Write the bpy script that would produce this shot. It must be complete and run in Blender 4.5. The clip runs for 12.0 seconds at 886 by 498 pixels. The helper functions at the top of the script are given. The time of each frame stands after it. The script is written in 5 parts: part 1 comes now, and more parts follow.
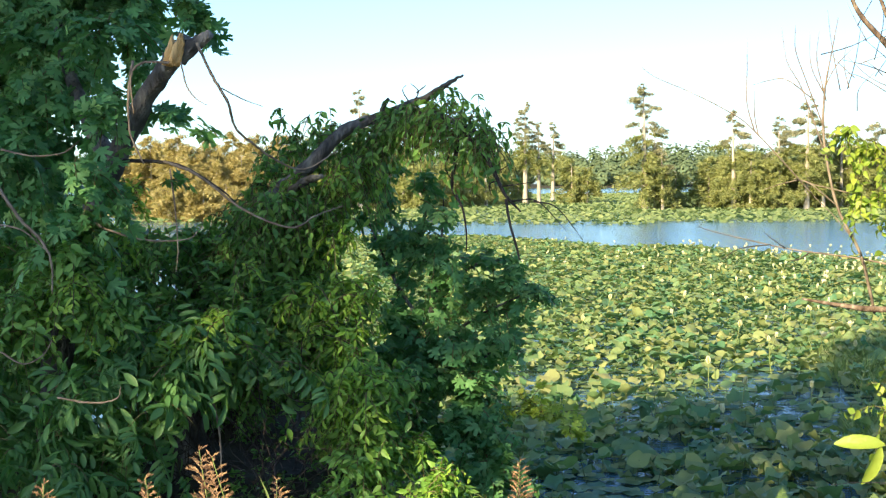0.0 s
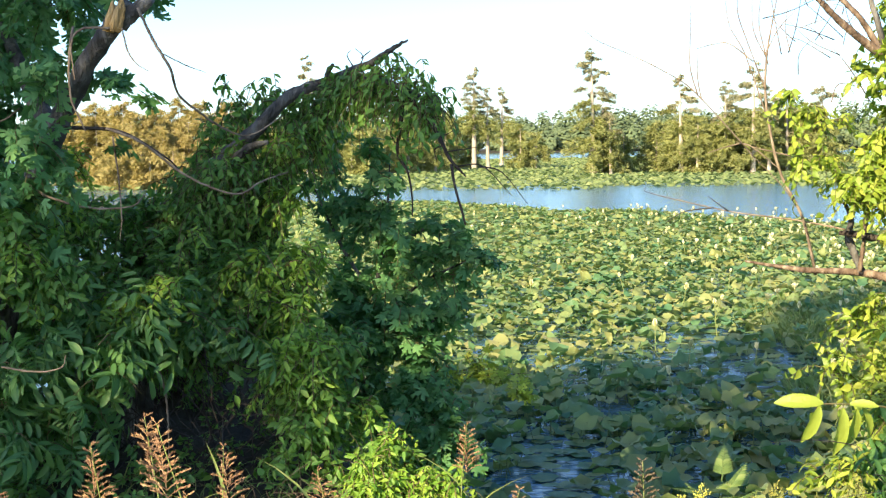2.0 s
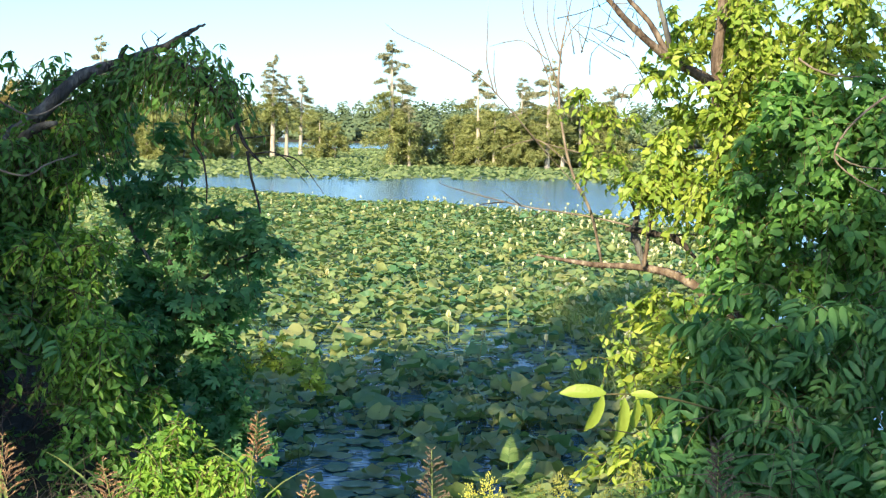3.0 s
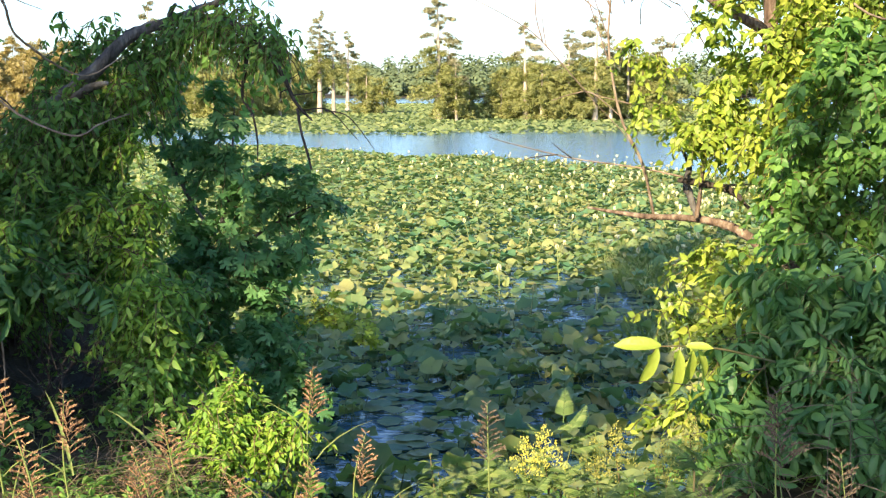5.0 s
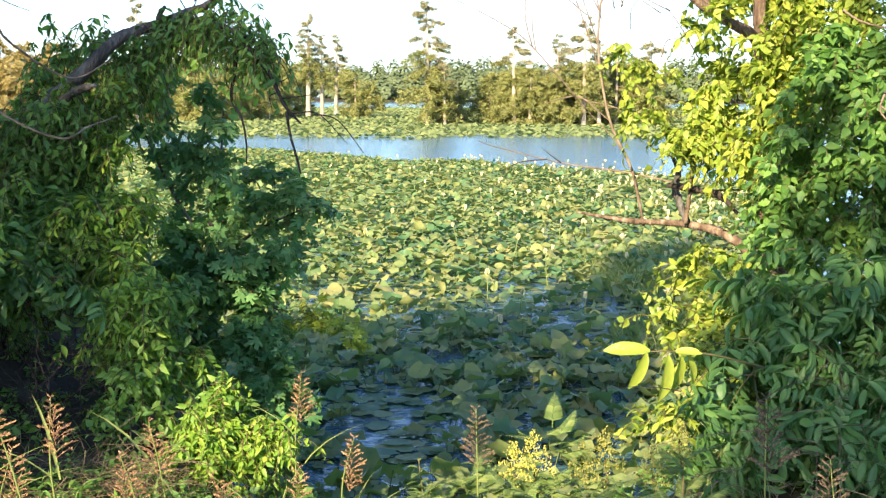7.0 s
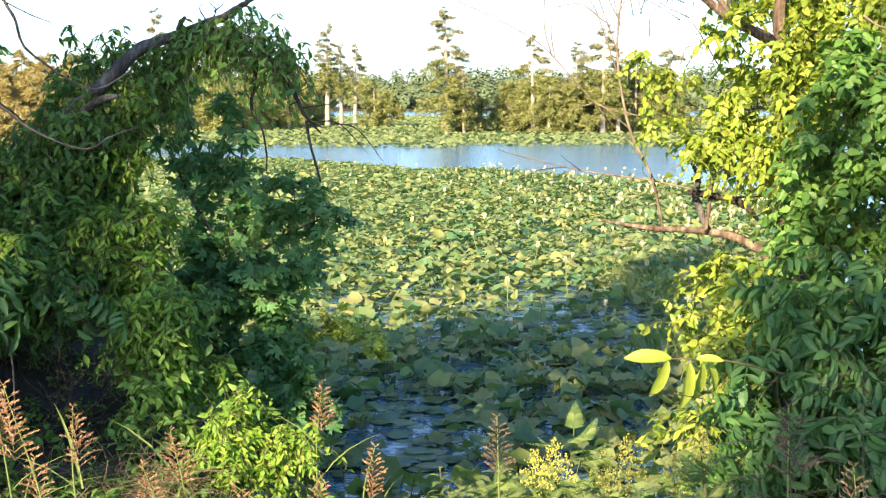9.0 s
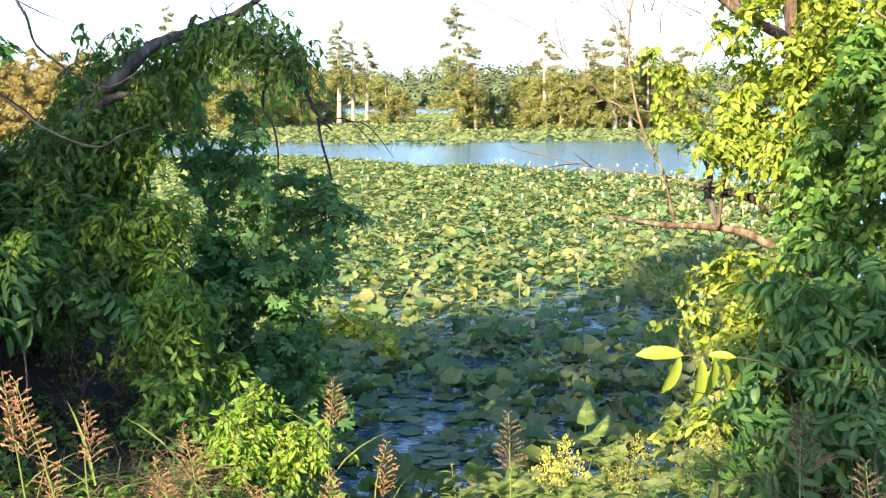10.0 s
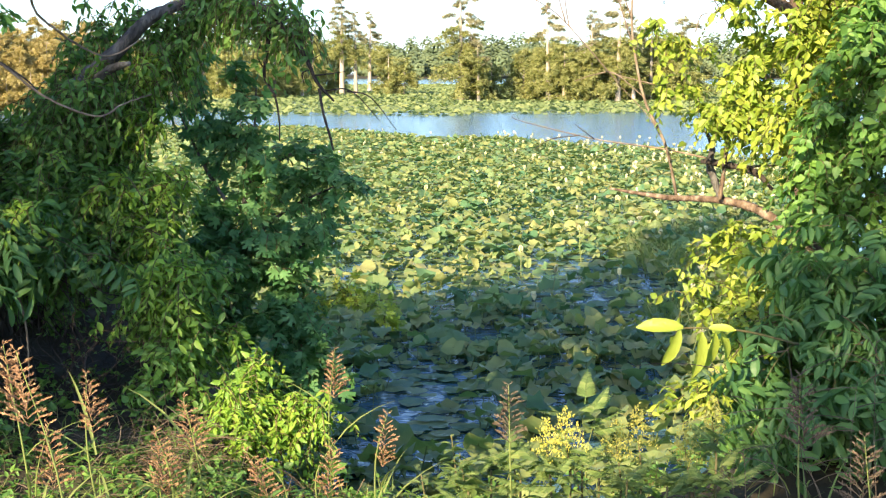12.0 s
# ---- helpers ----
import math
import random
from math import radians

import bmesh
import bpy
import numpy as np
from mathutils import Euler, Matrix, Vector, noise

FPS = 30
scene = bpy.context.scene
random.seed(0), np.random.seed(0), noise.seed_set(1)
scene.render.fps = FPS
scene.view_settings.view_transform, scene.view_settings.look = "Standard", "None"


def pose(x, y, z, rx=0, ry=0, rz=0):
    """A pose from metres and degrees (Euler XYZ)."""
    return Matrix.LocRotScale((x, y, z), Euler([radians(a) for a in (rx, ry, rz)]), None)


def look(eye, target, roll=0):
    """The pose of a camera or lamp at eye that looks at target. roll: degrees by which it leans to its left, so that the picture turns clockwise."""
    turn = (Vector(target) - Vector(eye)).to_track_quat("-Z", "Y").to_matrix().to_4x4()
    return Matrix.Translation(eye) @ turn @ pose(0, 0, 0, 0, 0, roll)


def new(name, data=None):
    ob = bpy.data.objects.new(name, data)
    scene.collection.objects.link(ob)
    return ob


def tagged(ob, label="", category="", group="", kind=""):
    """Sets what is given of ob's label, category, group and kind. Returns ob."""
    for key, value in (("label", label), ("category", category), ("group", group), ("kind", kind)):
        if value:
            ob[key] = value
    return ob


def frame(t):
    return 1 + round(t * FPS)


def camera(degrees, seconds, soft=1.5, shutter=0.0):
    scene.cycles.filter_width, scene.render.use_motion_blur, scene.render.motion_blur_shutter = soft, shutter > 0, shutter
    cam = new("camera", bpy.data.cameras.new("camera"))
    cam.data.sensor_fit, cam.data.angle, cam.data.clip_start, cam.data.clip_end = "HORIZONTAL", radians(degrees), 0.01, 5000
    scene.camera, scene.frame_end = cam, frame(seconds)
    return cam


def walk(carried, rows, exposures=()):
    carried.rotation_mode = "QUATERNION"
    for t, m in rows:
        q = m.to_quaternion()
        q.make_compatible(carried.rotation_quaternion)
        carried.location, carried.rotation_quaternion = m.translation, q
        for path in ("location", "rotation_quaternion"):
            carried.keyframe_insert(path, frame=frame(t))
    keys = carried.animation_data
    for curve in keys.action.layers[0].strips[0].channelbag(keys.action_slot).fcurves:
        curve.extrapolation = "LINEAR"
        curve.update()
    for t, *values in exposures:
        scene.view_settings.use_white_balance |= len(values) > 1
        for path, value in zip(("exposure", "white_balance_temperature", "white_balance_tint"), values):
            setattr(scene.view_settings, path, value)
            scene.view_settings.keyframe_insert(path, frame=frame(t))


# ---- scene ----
EXPO = 1.47
SUNAZ, SUNEL, SUNSTR, SKYSTR = 205.0, 26.0, 5.0, 0.116
cam = camera(36.5, 12.0, soft=1.25)
PATH = [
    (0, look((-0.011, 0.004, 2.505), (-1.547, 9.874, 2.021), -0.44)),
    (0.5, look((-0.011, 0.002, 2.504), (-1.566, 9.860, 1.862), -0.46)),
    (1, look((-0.006, -0.000, 2.503), (-1.530, 9.863, 1.880), -0.53)),
    (1.5, look((-0.001, -0.004, 2.503), (-1.470, 9.864, 1.821), -0.53)),
    (1.8, look((0.000, -0.005, 2.503), (-1.429, 9.868, 1.803), -0.56)),
    (2, look((0.009, -0.009, 2.503), (-1.157, 9.895, 1.761), -0.78)),
    (2.2, look((0.014, -0.011, 2.503), (-0.501, 9.949, 1.766), -0.17)),
    (2.5, look((0.020, -0.013, 2.503), (0.220, 9.958, 1.772), 0.49)),
    (2.7, look((0.019, -0.016, 2.501), (0.373, 9.949, 1.743), 1.10)),
    (3, look((0.019, -0.016, 2.502), (0.357, 9.945, 1.691), 1.03)),
    (3.5, look((0.014, -0.016, 2.501), (0.295, 9.928, 1.482), 0.41)),
    (3.7, look((0.013, -0.016, 2.501), (0.406, 9.917, 1.413), 1.11)),
    (5.3, look((0.003, -0.003, 2.501), (-0.058, 9.926, 1.311), -0.09)),
    (5.5, look((0.002, -0.001, 2.501), (-0.010, 9.918, 1.232), -0.22)),
    (6, look((0.001, 0.001, 2.501), (0.069, 9.924, 1.263), 0.34)),
    (6.5, look((0.001, 0.003, 2.501), (0.128, 9.930, 1.300), 0.05)),
    (7, look((0.000, 0.003, 2.501), (0.068, 9.940, 1.378), 0.30)),
    (9, look((-0.002, 0.000, 2.500), (-0.080, 9.943, 1.440), -0.06)),
    (9.5, look((0.000, 0.000, 2.500), (-0.118, 9.942, 1.430), -0.32)),
    (10, look((0.001, 0.000, 2.500), (-0.167, 9.940, 1.418), -0.24)),
    (10.5, look((0.001, 0.001, 2.500), (-0.192, 9.940, 1.413), -0.20)),
    (11, look((0.002, 0.002, 2.500), (-0.179, 9.939, 1.395), 0.24)),
    (11.5, look((0.004, 0.003, 2.500), (-0.155, 9.941, 1.402), -0.29)),
    (12, look((0.005, 0.003, 2.500), (-0.178, 9.917, 1.206), 0.04)),
]
walk(cam, PATH, [(0.0, EXPO, 6400, 4), (0.5, EXPO, 6250, -1), (1.0, EXPO, 6350, 4), (2.1, EXPO + 0.05, 6450, 7), (2.5, EXPO - 0.18, 5900, 3), (3.7, EXPO - 0.16, 5950, 4), (5.3, EXPO + 0.14, 6550, 12), (12.0, EXPO + 0.2, 6550, 12)])

# ---- world, sun ----
SUN_AZ, SUN_EL = radians(SUNAZ), radians(SUNEL)      # azimuth from +y towards +x
to_sun = Vector((math.sin(SUN_AZ) * math.cos(SUN_EL), math.cos(SUN_AZ) * math.cos(SUN_EL), math.sin(SUN_EL)))
world = bpy.data.worlds.new("world")
scene.world = world
world.use_nodes = True
wn = world.node_tree.nodes
sky = wn.new("ShaderNodeTexSky")
sky.sky_type = "NISHITA"
sky.sun_disc = False
sky.sun_elevation, sky.sun_rotation = SUN_EL, SUN_AZ
sky.air_density, sky.dust_density, sky.ozone_density = 0.85, 0.8, 4.4
world.node_tree.links.new(sky.outputs[0], wn["Background"].inputs[0])
wn["Background"].inputs[1].default_value = SKYSTR
sun = new("sun", bpy.data.lights.new("sun", "SUN"))
sun.data.energy, sun.data.angle, sun.data.color = SUNSTR, radians(0.5), (1.0, 0.80, 0.49)
sun.matrix_world = look((0, 0, 30), Vector((0, 0, 30)) - to_sun)


# ---- materials ----
def material(name, colours, scale=4.0, rough=0.8, bump=0.3, bump_scale=30.0, island=0.0, spec=0.3, translucent=None, amount=0.35, coords="Object", stretch=(1, 1, 1)):
    """A surface whose colour runs through the given colours by noise and, by the share island, from piece to piece."""
    m = bpy.data.materials.new(name)
    m.use_nodes = True
    nt = m.node_tree
    n, l = nt.nodes, nt.links
    p = n["Principled BSDF"]
    tc = n.new("ShaderNodeTexCoord")
    mp = n.new("ShaderNodeMapping")
    mp.inputs["Scale"].default_value = stretch
    l.new(tc.outputs[coords], mp.inputs[0])
    big = n.new("ShaderNodeTexNoise")
    big.inputs["Scale"].default_value, big.inputs["Detail"].default_value = scale, 6.0
    l.new(mp.outputs[0], big.inputs["Vector"])
    spread = n.new("ShaderNodeMapRange")
    spread.inputs["From Min"].default_value, spread.inputs["From Max"].default_value = 0.25, 0.75
    l.new(big.outputs["Fac"], spread.inputs["Value"])
    fac = spread.outputs[0]
    if island > 0:
        geo = n.new("ShaderNodeNewGeometry")
        mix = n.new("ShaderNodeMix")
        mix.inputs[0].default_value = island
        l.new(fac, mix.inputs[2])
        l.new(geo.outputs["Random Per Island"], mix.inputs[3])
        fac = mix.outputs[0]
    ramp = n.new("ShaderNodeValToRGB")
    for i, c in enumerate(colours):
        e = ramp.color_ramp.elements[i] if i < 2 else ramp.color_ramp.elements.new(0.5)
        e.color = (*c, 1)
    for i, e in enumerate(ramp.color_ramp.elements):
        e.position = i / (len(colours) - 1)
    for i, c in enumerate(colours):
        ramp.color_ramp.elements[i].color = (*c, 1)
    l.new(fac, ramp.inputs[0])
    l.new(ramp.outputs[0], p.inputs["Base Color"])
    p.inputs["Roughness"].default_value = rough
    p.inputs["Specular IOR Level"].default_value = spec
    if bump > 0:
        fine = n.new("ShaderNodeTexNoise")
        fine.inputs["Scale"].default_value, fine.inputs["Detail"].default_value = bump_scale, 5.0
        l.new(mp.outputs[0], fine.inputs["Vector"])
        b = n.new("ShaderNodeBump")
        b.inputs["Strength"].default_value, b.inputs["Distance"].default_value = bump, 0.02
        l.new(fine.outputs["Fac"], b.inputs["Height"])
        l.new(b.outputs[0], p.inputs["Normal"])
    if translucent:
        tr = n.new("ShaderNodeBsdfTranslucent")
        tint = n.new("ShaderNodeMix")
        tint.data_type, tint.blend_type = "RGBA", "MULTIPLY"
        tint.inputs[0].default_value = 1.0
        l.new(ramp.outputs[0], tint.inputs[6])
        tint.inputs[7].default_value = (*translucent, 1)
        l.new(tint.outputs[2], tr.inputs[0])
        sh = n.new("ShaderNodeMixShader")
        sh.inputs[0].default_value = amount
        l.new(p.outputs[0], sh.inputs[1])
        l.new(tr.outputs[0], sh.inputs[2])
        l.new(sh.outputs[0], n["Material Output"].inputs[0])
    return m


def leaf_material(name, colours, rough=0.42, amount=0.35, island=0.7, spec=0.36):
    return material(name, colours, scale=1.6, rough=rough, bump=0.25, bump_scale=60, island=island, spec=spec, translucent=(1.45, 1.7, 0.8), amount=amount)


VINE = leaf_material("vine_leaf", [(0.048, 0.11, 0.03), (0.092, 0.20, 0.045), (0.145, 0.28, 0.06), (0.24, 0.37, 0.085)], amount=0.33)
# Lit copy of vine_leaf: sunlight is put into its lighter, yellower greens.
VINE_SUNLIT = leaf_material("sunlit_vine_leaf", [(0.12, 0.19, 0.03), (0.21, 0.295, 0.042), (0.31, 0.37, 0.058), (0.42, 0.44, 0.085)], amount=0.33)
# Two lighter vine greens that put sun dapples into the leaf colour.
LIME = leaf_material("lime_vine_leaf", [(0.085, 0.185, 0.03), (0.15, 0.28, 0.04), (0.23, 0.36, 0.05), (0.32, 0.42, 0.07)], amount=0.35)
VINE_DAPPLED = leaf_material("dappled_vine_leaf", [(0.055, 0.135, 0.03), (0.10, 0.215, 0.04), (0.155, 0.285, 0.05), (0.24, 0.36, 0.07)], amount=0.33)
MAPLE = leaf_material("maple_leaf", [(0.04, 0.125, 0.05), (0.075, 0.195, 0.07), (0.12, 0.265, 0.09), (0.19, 0.33, 0.125)], rough=0.5, amount=0.28, spec=0.28)
COMPOUND = leaf_material("compound_leaf", [(0.045, 0.12, 0.042), (0.085, 0.19, 0.058), (0.14, 0.26, 0.078)], amount=0.35)
HERB = leaf_material("herb_leaf", [(0.075, 0.13, 0.04), (0.13, 0.20, 0.06), (0.20, 0.27, 0.085), (0.30, 0.33, 0.13)], rough=0.65)
GOLD = leaf_material("yellow_bloom", [(0.50, 0.44, 0.08), (0.66, 0.60, 0.14), (0.56, 0.56, 0.20)], rough=0.8)
DULL_GOLD = leaf_material("unopened_bloom", [(0.26, 0.27, 0.075), (0.36, 0.35, 0.10), (0.44, 0.40, 0.12)], rough=0.8)
LOTUS = leaf_material("lotus_leaf", [(0.05, 0.15, 0.09), (0.088, 0.19, 0.096), (0.16, 0.24, 0.10), (0.24, 0.285, 0.11), (0.31, 0.315, 0.125), (0.325, 0.28, 0.14)], rough=0.5, amount=0.28, island=0.56, spec=0.26)
LOTUS_FAR = leaf_material("far_lotus_leaf", [(0.14, 0.19, 0.08), (0.215, 0.265, 0.105), (0.30, 0.33, 0.135)], rough=0.6, amount=0.3, island=0.8)
LOTUS_STEM = material("lotus_stem", [(0.12, 0.18, 0.05), (0.22, 0.24, 0.09)], rough=0.6, bump=0.1)
PETAL = material("lotus_petal", [(0.80, 0.76, 0.45), (0.86, 0.84, 0.62)], rough=0.5, bump=0.05, island=0.6, translucent=(1, 1, 0.8), amount=0.3)
# Cypress needles, treetops too, lightened and greyed to stand in for haze.
CYPRESS = leaf_material("cypress_needles", [(0.165, 0.19, 0.08), (0.235, 0.255, 0.10), (0.31, 0.315, 0.125), (0.37, 0.355, 0.155)], rough=0.8, amount=0.25, island=0.6, spec=0.1)
CYPRESS_RUST = leaf_material("rusty_cypress_needles", [(0.22, 0.21, 0.095), (0.33, 0.275, 0.115), (0.41, 0.325, 0.15), (0.26, 0.265, 0.115)], rough=0.8, amount=0.25, island=0.6, spec=0.1)
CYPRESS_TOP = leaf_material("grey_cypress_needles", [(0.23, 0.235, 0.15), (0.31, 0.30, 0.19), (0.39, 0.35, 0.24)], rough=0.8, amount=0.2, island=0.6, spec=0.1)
# Greyed greens put the far haze into the forest leaf colour.
FOREST = leaf_material("forest_leaf", [(0.095, 0.14, 0.085), (0.135, 0.18, 0.10), (0.18, 0.22, 0.115)], rough=0.9, amount=0.2, island=0.6, spec=0.1)
BARK = material("grey_bark", [(0.03, 0.028, 0.026), (0.085, 0.08, 0.076), (0.23, 0.225, 0.215)], scale=14, rough=0.95, bump=1.0, bump_scale=60, stretch=(1, 1, 0.35))
# Brown bark, lightened to hold the sun on the vine tree.
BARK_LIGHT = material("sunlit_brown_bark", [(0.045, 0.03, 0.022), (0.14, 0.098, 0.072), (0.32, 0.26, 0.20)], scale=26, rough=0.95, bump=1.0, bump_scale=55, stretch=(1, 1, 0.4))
CYPRESS_BARK = material("pale_cypress_bark", [(0.26, 0.215, 0.175), (0.40, 0.345, 0.285), (0.54, 0.48, 0.41)], scale=1.5, rough=0.9, bump=0.5, bump_scale=6, stretch=(3, 3, 0.4))
WOOD_RAW = material("splintered_wood", [(0.30, 0.15, 0.05), (0.50, 0.29, 0.10), (0.62, 0.43, 0.20)], scale=20, rough=0.8, bump=0.8, bump_scale=80, stretch=(1, 1, 0.2))
DEAD = material("dead_branch", [(0.022, 0.017, 0.015), (0.05, 0.04, 0.035), (0.095, 0.08, 0.068)], scale=12, rough=0.9, bump=0.6, bump_scale=60)
STRAND = material("dry_vine_strand", [(0.11, 0.08, 0.06), (0.20, 0.155, 0.115), (0.32, 0.26, 0.20)], scale=15, rough=0.85, bump=0.4, bump_scale=80)
TWIG = material("green_twig", [(0.06, 0.07, 0.025), (0.11, 0.10, 0.04), (0.14, 0.10, 0.06)], scale=8, rough=0.8, bump=0.2)
SEED = material("reddish_seed_head", [(0.25, 0.13, 0.085), (0.42, 0.26, 0.15), (0.58, 0.43, 0.24)], scale=10, rough=0.8, bump=0.3, island=0.7, translucent=(1.2, 1, 0.7), amount=0.3)
GRASS = leaf_material("grass_blade", [(0.11, 0.17, 0.05), (0.18, 0.245, 0.07), (0.26, 0.30, 0.105), (0.31, 0.28, 0.15)], rough=0.5)
STRAW = material("dry_straw", [(0.07, 0.05, 0.035), (0.13, 0.10, 0.07), (0.22, 0.17, 0.115)], scale=10, rough=0.9, bump=0.3, island=0.7)
SOIL = material("bank_soil", [(0.022, 0.018, 0.012), (0.05, 0.042, 0.025), (0.06, 0.075, 0.03)], scale=1.2, rough=0.95, bump=0.8, bump_scale=14)


def water_material():
    m = bpy.data.materials.new("lake_water")
    m.use_nodes = True
    n, l = m.node_tree.nodes, m.node_tree.links
    p = n["Principled BSDF"]
    p.inputs["Base Color"].default_value = (0.06, 0.135, 0.185, 1)
    p.inputs["Roughness"].default_value = 0.12
    p.inputs["IOR"].default_value = 1.33
    tc = n.new("ShaderNodeTexCoord")
    mp = n.new("ShaderNodeMapping")
    mp.inputs["Scale"].default_value = (0.5, 1.2, 1)
    l.new(tc.outputs["Object"], mp.inputs[0])
    w = n.new("ShaderNodeTexNoise")
    w.inputs["Scale"].default_value, w.inputs["Detail"].default_value = 13.0, 2.0
    l.new(mp.outputs[0], w.inputs["Vector"])
    b = n.new("ShaderNodeBump")
    b.inputs["Strength"].default_value, b.inputs["Distance"].default_value = 0.3, 0.05
    l.new(w.outputs["Fac"], b.inputs["Height"])
    l.new(b.outputs[0], p.inputs["Normal"])
    return m


WATER = water_material()

# ---- mesh helpers ----
rng = np.random.default_rng(7)


def mesh_data(name, verts, faces, mat, smooth=True):
    """verts (n, 3); faces: a list of lists, or an array of triangles."""
    me = bpy.data.meshes.new(name)
    verts = np.asarray(verts, dtype=np.float32)
    if isinstance(faces, np.ndarray):
        k = faces.shape[1]
        me.vertices.add(len(verts))
        me.vertices.foreach_set("co", verts.ravel())
        me.loops.add(faces.size)
        me.loops.foreach_set("vertex_index", faces.astype(np.int32).ravel())
        me.polygons.add(len(faces))
        me.polygons.foreach_set("loop_start", np.arange(0, faces.size, k, dtype=np.int32))
        me.update(calc_edges=True)
    else:
        me.from_pydata(verts.tolist(), [], faces)
    if smooth:
        me.polygons.foreach_set("use_smooth", np.ones(len(me.polygons), dtype=bool))
    me.materials.append(mat)
    me.update()
    return me


def part(name, me, parent=None, label="", kind=""):
    ob = new(name, me)
    ob.parent = parent
    return tagged(ob, label=label, kind=kind)


def thing(name, place, label, category, group="", kind=""):
    ob = new(name)
    ob.location = place
    return tagged(ob, label, category, group, kind)


def local(verts, parent):
    return np.asarray(verts) - np.array(parent.location)


def unit(v):
    v = np.asarray(v, dtype=float)
    return v / np.maximum(np.linalg.norm(v, axis=-1, keepdims=True), 1e-9)


def smooth_path(points, radii, steps=6):
    """A finer line through the points (Catmull-Rom), with its radii."""
    p = np.array(points, float)
    r = np.array(radii, float) if np.ndim(radii) else np.full(len(p), float(radii))
    if len(r) != len(p):
        r = np.interp(np.linspace(0, 1, len(p)), np.linspace(0, 1, len(r)), r)
    q = np.vstack([2 * p[0] - p[1], p, 2 * p[-1] - p[-2]])
    out, rad = [], []
    for i in range(len(p) - 1):
        a, b, c, d = q[i:i + 4]
        for s in np.arange(steps) / steps:
            out.append(0.5 * (2 * b + (c - a) * s + (2 * a - 5 * b + 4 * c - d) * s * s + (3 * b - a - 3 * c + d) * s ** 3))
            rad.append(r[i] + (r[i + 1] - r[i]) * s)
    return np.array(out + [p[-1]]), np.array(rad + [r[-1]])


def tube(points, radii, sides=6, rough=0.0, steps=6, wobble=0.0):
    """Vertices and faces of a tapered round limb along a line."""
    p, r = smooth_path(points, radii, steps) if steps else (np.array(points, float), np.array(radii, float))
    if wobble:
        p[1:-1] += rng.normal(0, wobble, (len(p) - 2, 3))
    t = unit(np.gradient(p, axis=0))
    ref = np.where(np.abs(t[:, 2:3]) > 0.9, [[1.0, 0, 0]], [[0, 0, 1.0]])
    a = unit(np.cross(t, ref))
    b = np.cross(t, a)
    ang = np.linspace(0, 2 * np.pi, sides, endpoint=False)
    rr = r[:, None] * (1 + rough * rng.normal(0, 1, (len(p), sides)))
    v = p[:, None] + rr[..., None] * (np.cos(ang)[None, :, None] * a[:, None] + np.sin(ang)[None, :, None] * b[:, None])
    faces = []
    for i in range(len(p) - 1):
        for j in range(sides):
            k = (j + 1) % sides
            faces.append([i * sides + j, i * sides + k, (i + 1) * sides + k, (i + 1) * sides + j])
    faces.append(list(range(sides))[::-1])
    faces.append([(len(p) - 1) * sides + j for j in range(sides)])
    return v.reshape(-1, 3), faces


def limb(name, points, radii, mat, parent, sides=8, rough=0.06, steps=6, label="", wobble=0.0):
    v, f = tube(points, radii, sides, rough, steps, wobble)
    return part(name, mesh_data(name, local(v, parent), f, mat), parent, label)


# ---- leaf shapes: x across, y to the tip, z up, 1 long ----
def outline_leaf(half, fold=0.12, droop=0.18):
    """A leaf folded along its rib from half-widths at even steps along it."""
    n = len(half)
    v = []
    for i, w in enumerate(half):
        s = i / (n - 1)
        z = -droop * s * s
        v += [(-w, s, z + fold * w * 2), (0, s, z), (w, s, z + fold * w * 2)]
    f = []
    for i in range(n - 1):
        a = 3 * i
        for q in ((a, a + 1, a + 4, a + 3), (a + 1, a + 2, a + 5, a + 4)):
            f += [(q[0], q[1], q[2]), (q[0], q[2], q[3])]
    return np.array(v, float), np.array(f)


def palmate_leaf():
    """A five-lobed silver maple leaf with deep bays between the lobes."""
    right = [(0.0, 1.0), (0.06, 0.84), (0.17, 0.80), (0.12, 0.64), (0.09, 0.48), (0.24, 0.58), (0.33, 0.76), (0.40, 0.66), (0.53, 0.58), (0.38, 0.46), (0.23, 0.33), (0.42, 0.22), (0.30, 0.12), (0.13, 0.09), (0.02, 0.0)]
    ring = right + [(-x, y) for x, y in right[:0:-1]]
    v = [(0, 0.36, 0.03)] + [(x, y, -0.3 * (x * x + (y - 0.3) ** 2) + (0.03 if i % 2 else 0)) for i, (x, y) in enumerate(ring)]
    n = len(ring)
    return np.array(v, float), np.array([(0, 1 + i, 1 + (i + 1) % n) for i in range(n)])


def turned(shape, centre, y_axis, z_axis, size):
    v, f = shape
    y_axis = unit(y_axis)
    x_axis = unit(np.cross(y_axis, z_axis))
    z = np.cross(x_axis, y_axis)
    return np.array(centre) + size * (v[:, :1] * x_axis + v[:, 1:2] * y_axis + v[:, 2:] * z), f


def fuse(pieces):
    v, f, o = [], [], 0
    for pv, pf in pieces:
        v.append(pv)
        f.append(pf + o)
        o += len(pv)
    return np.vstack(v), np.vstack(f)


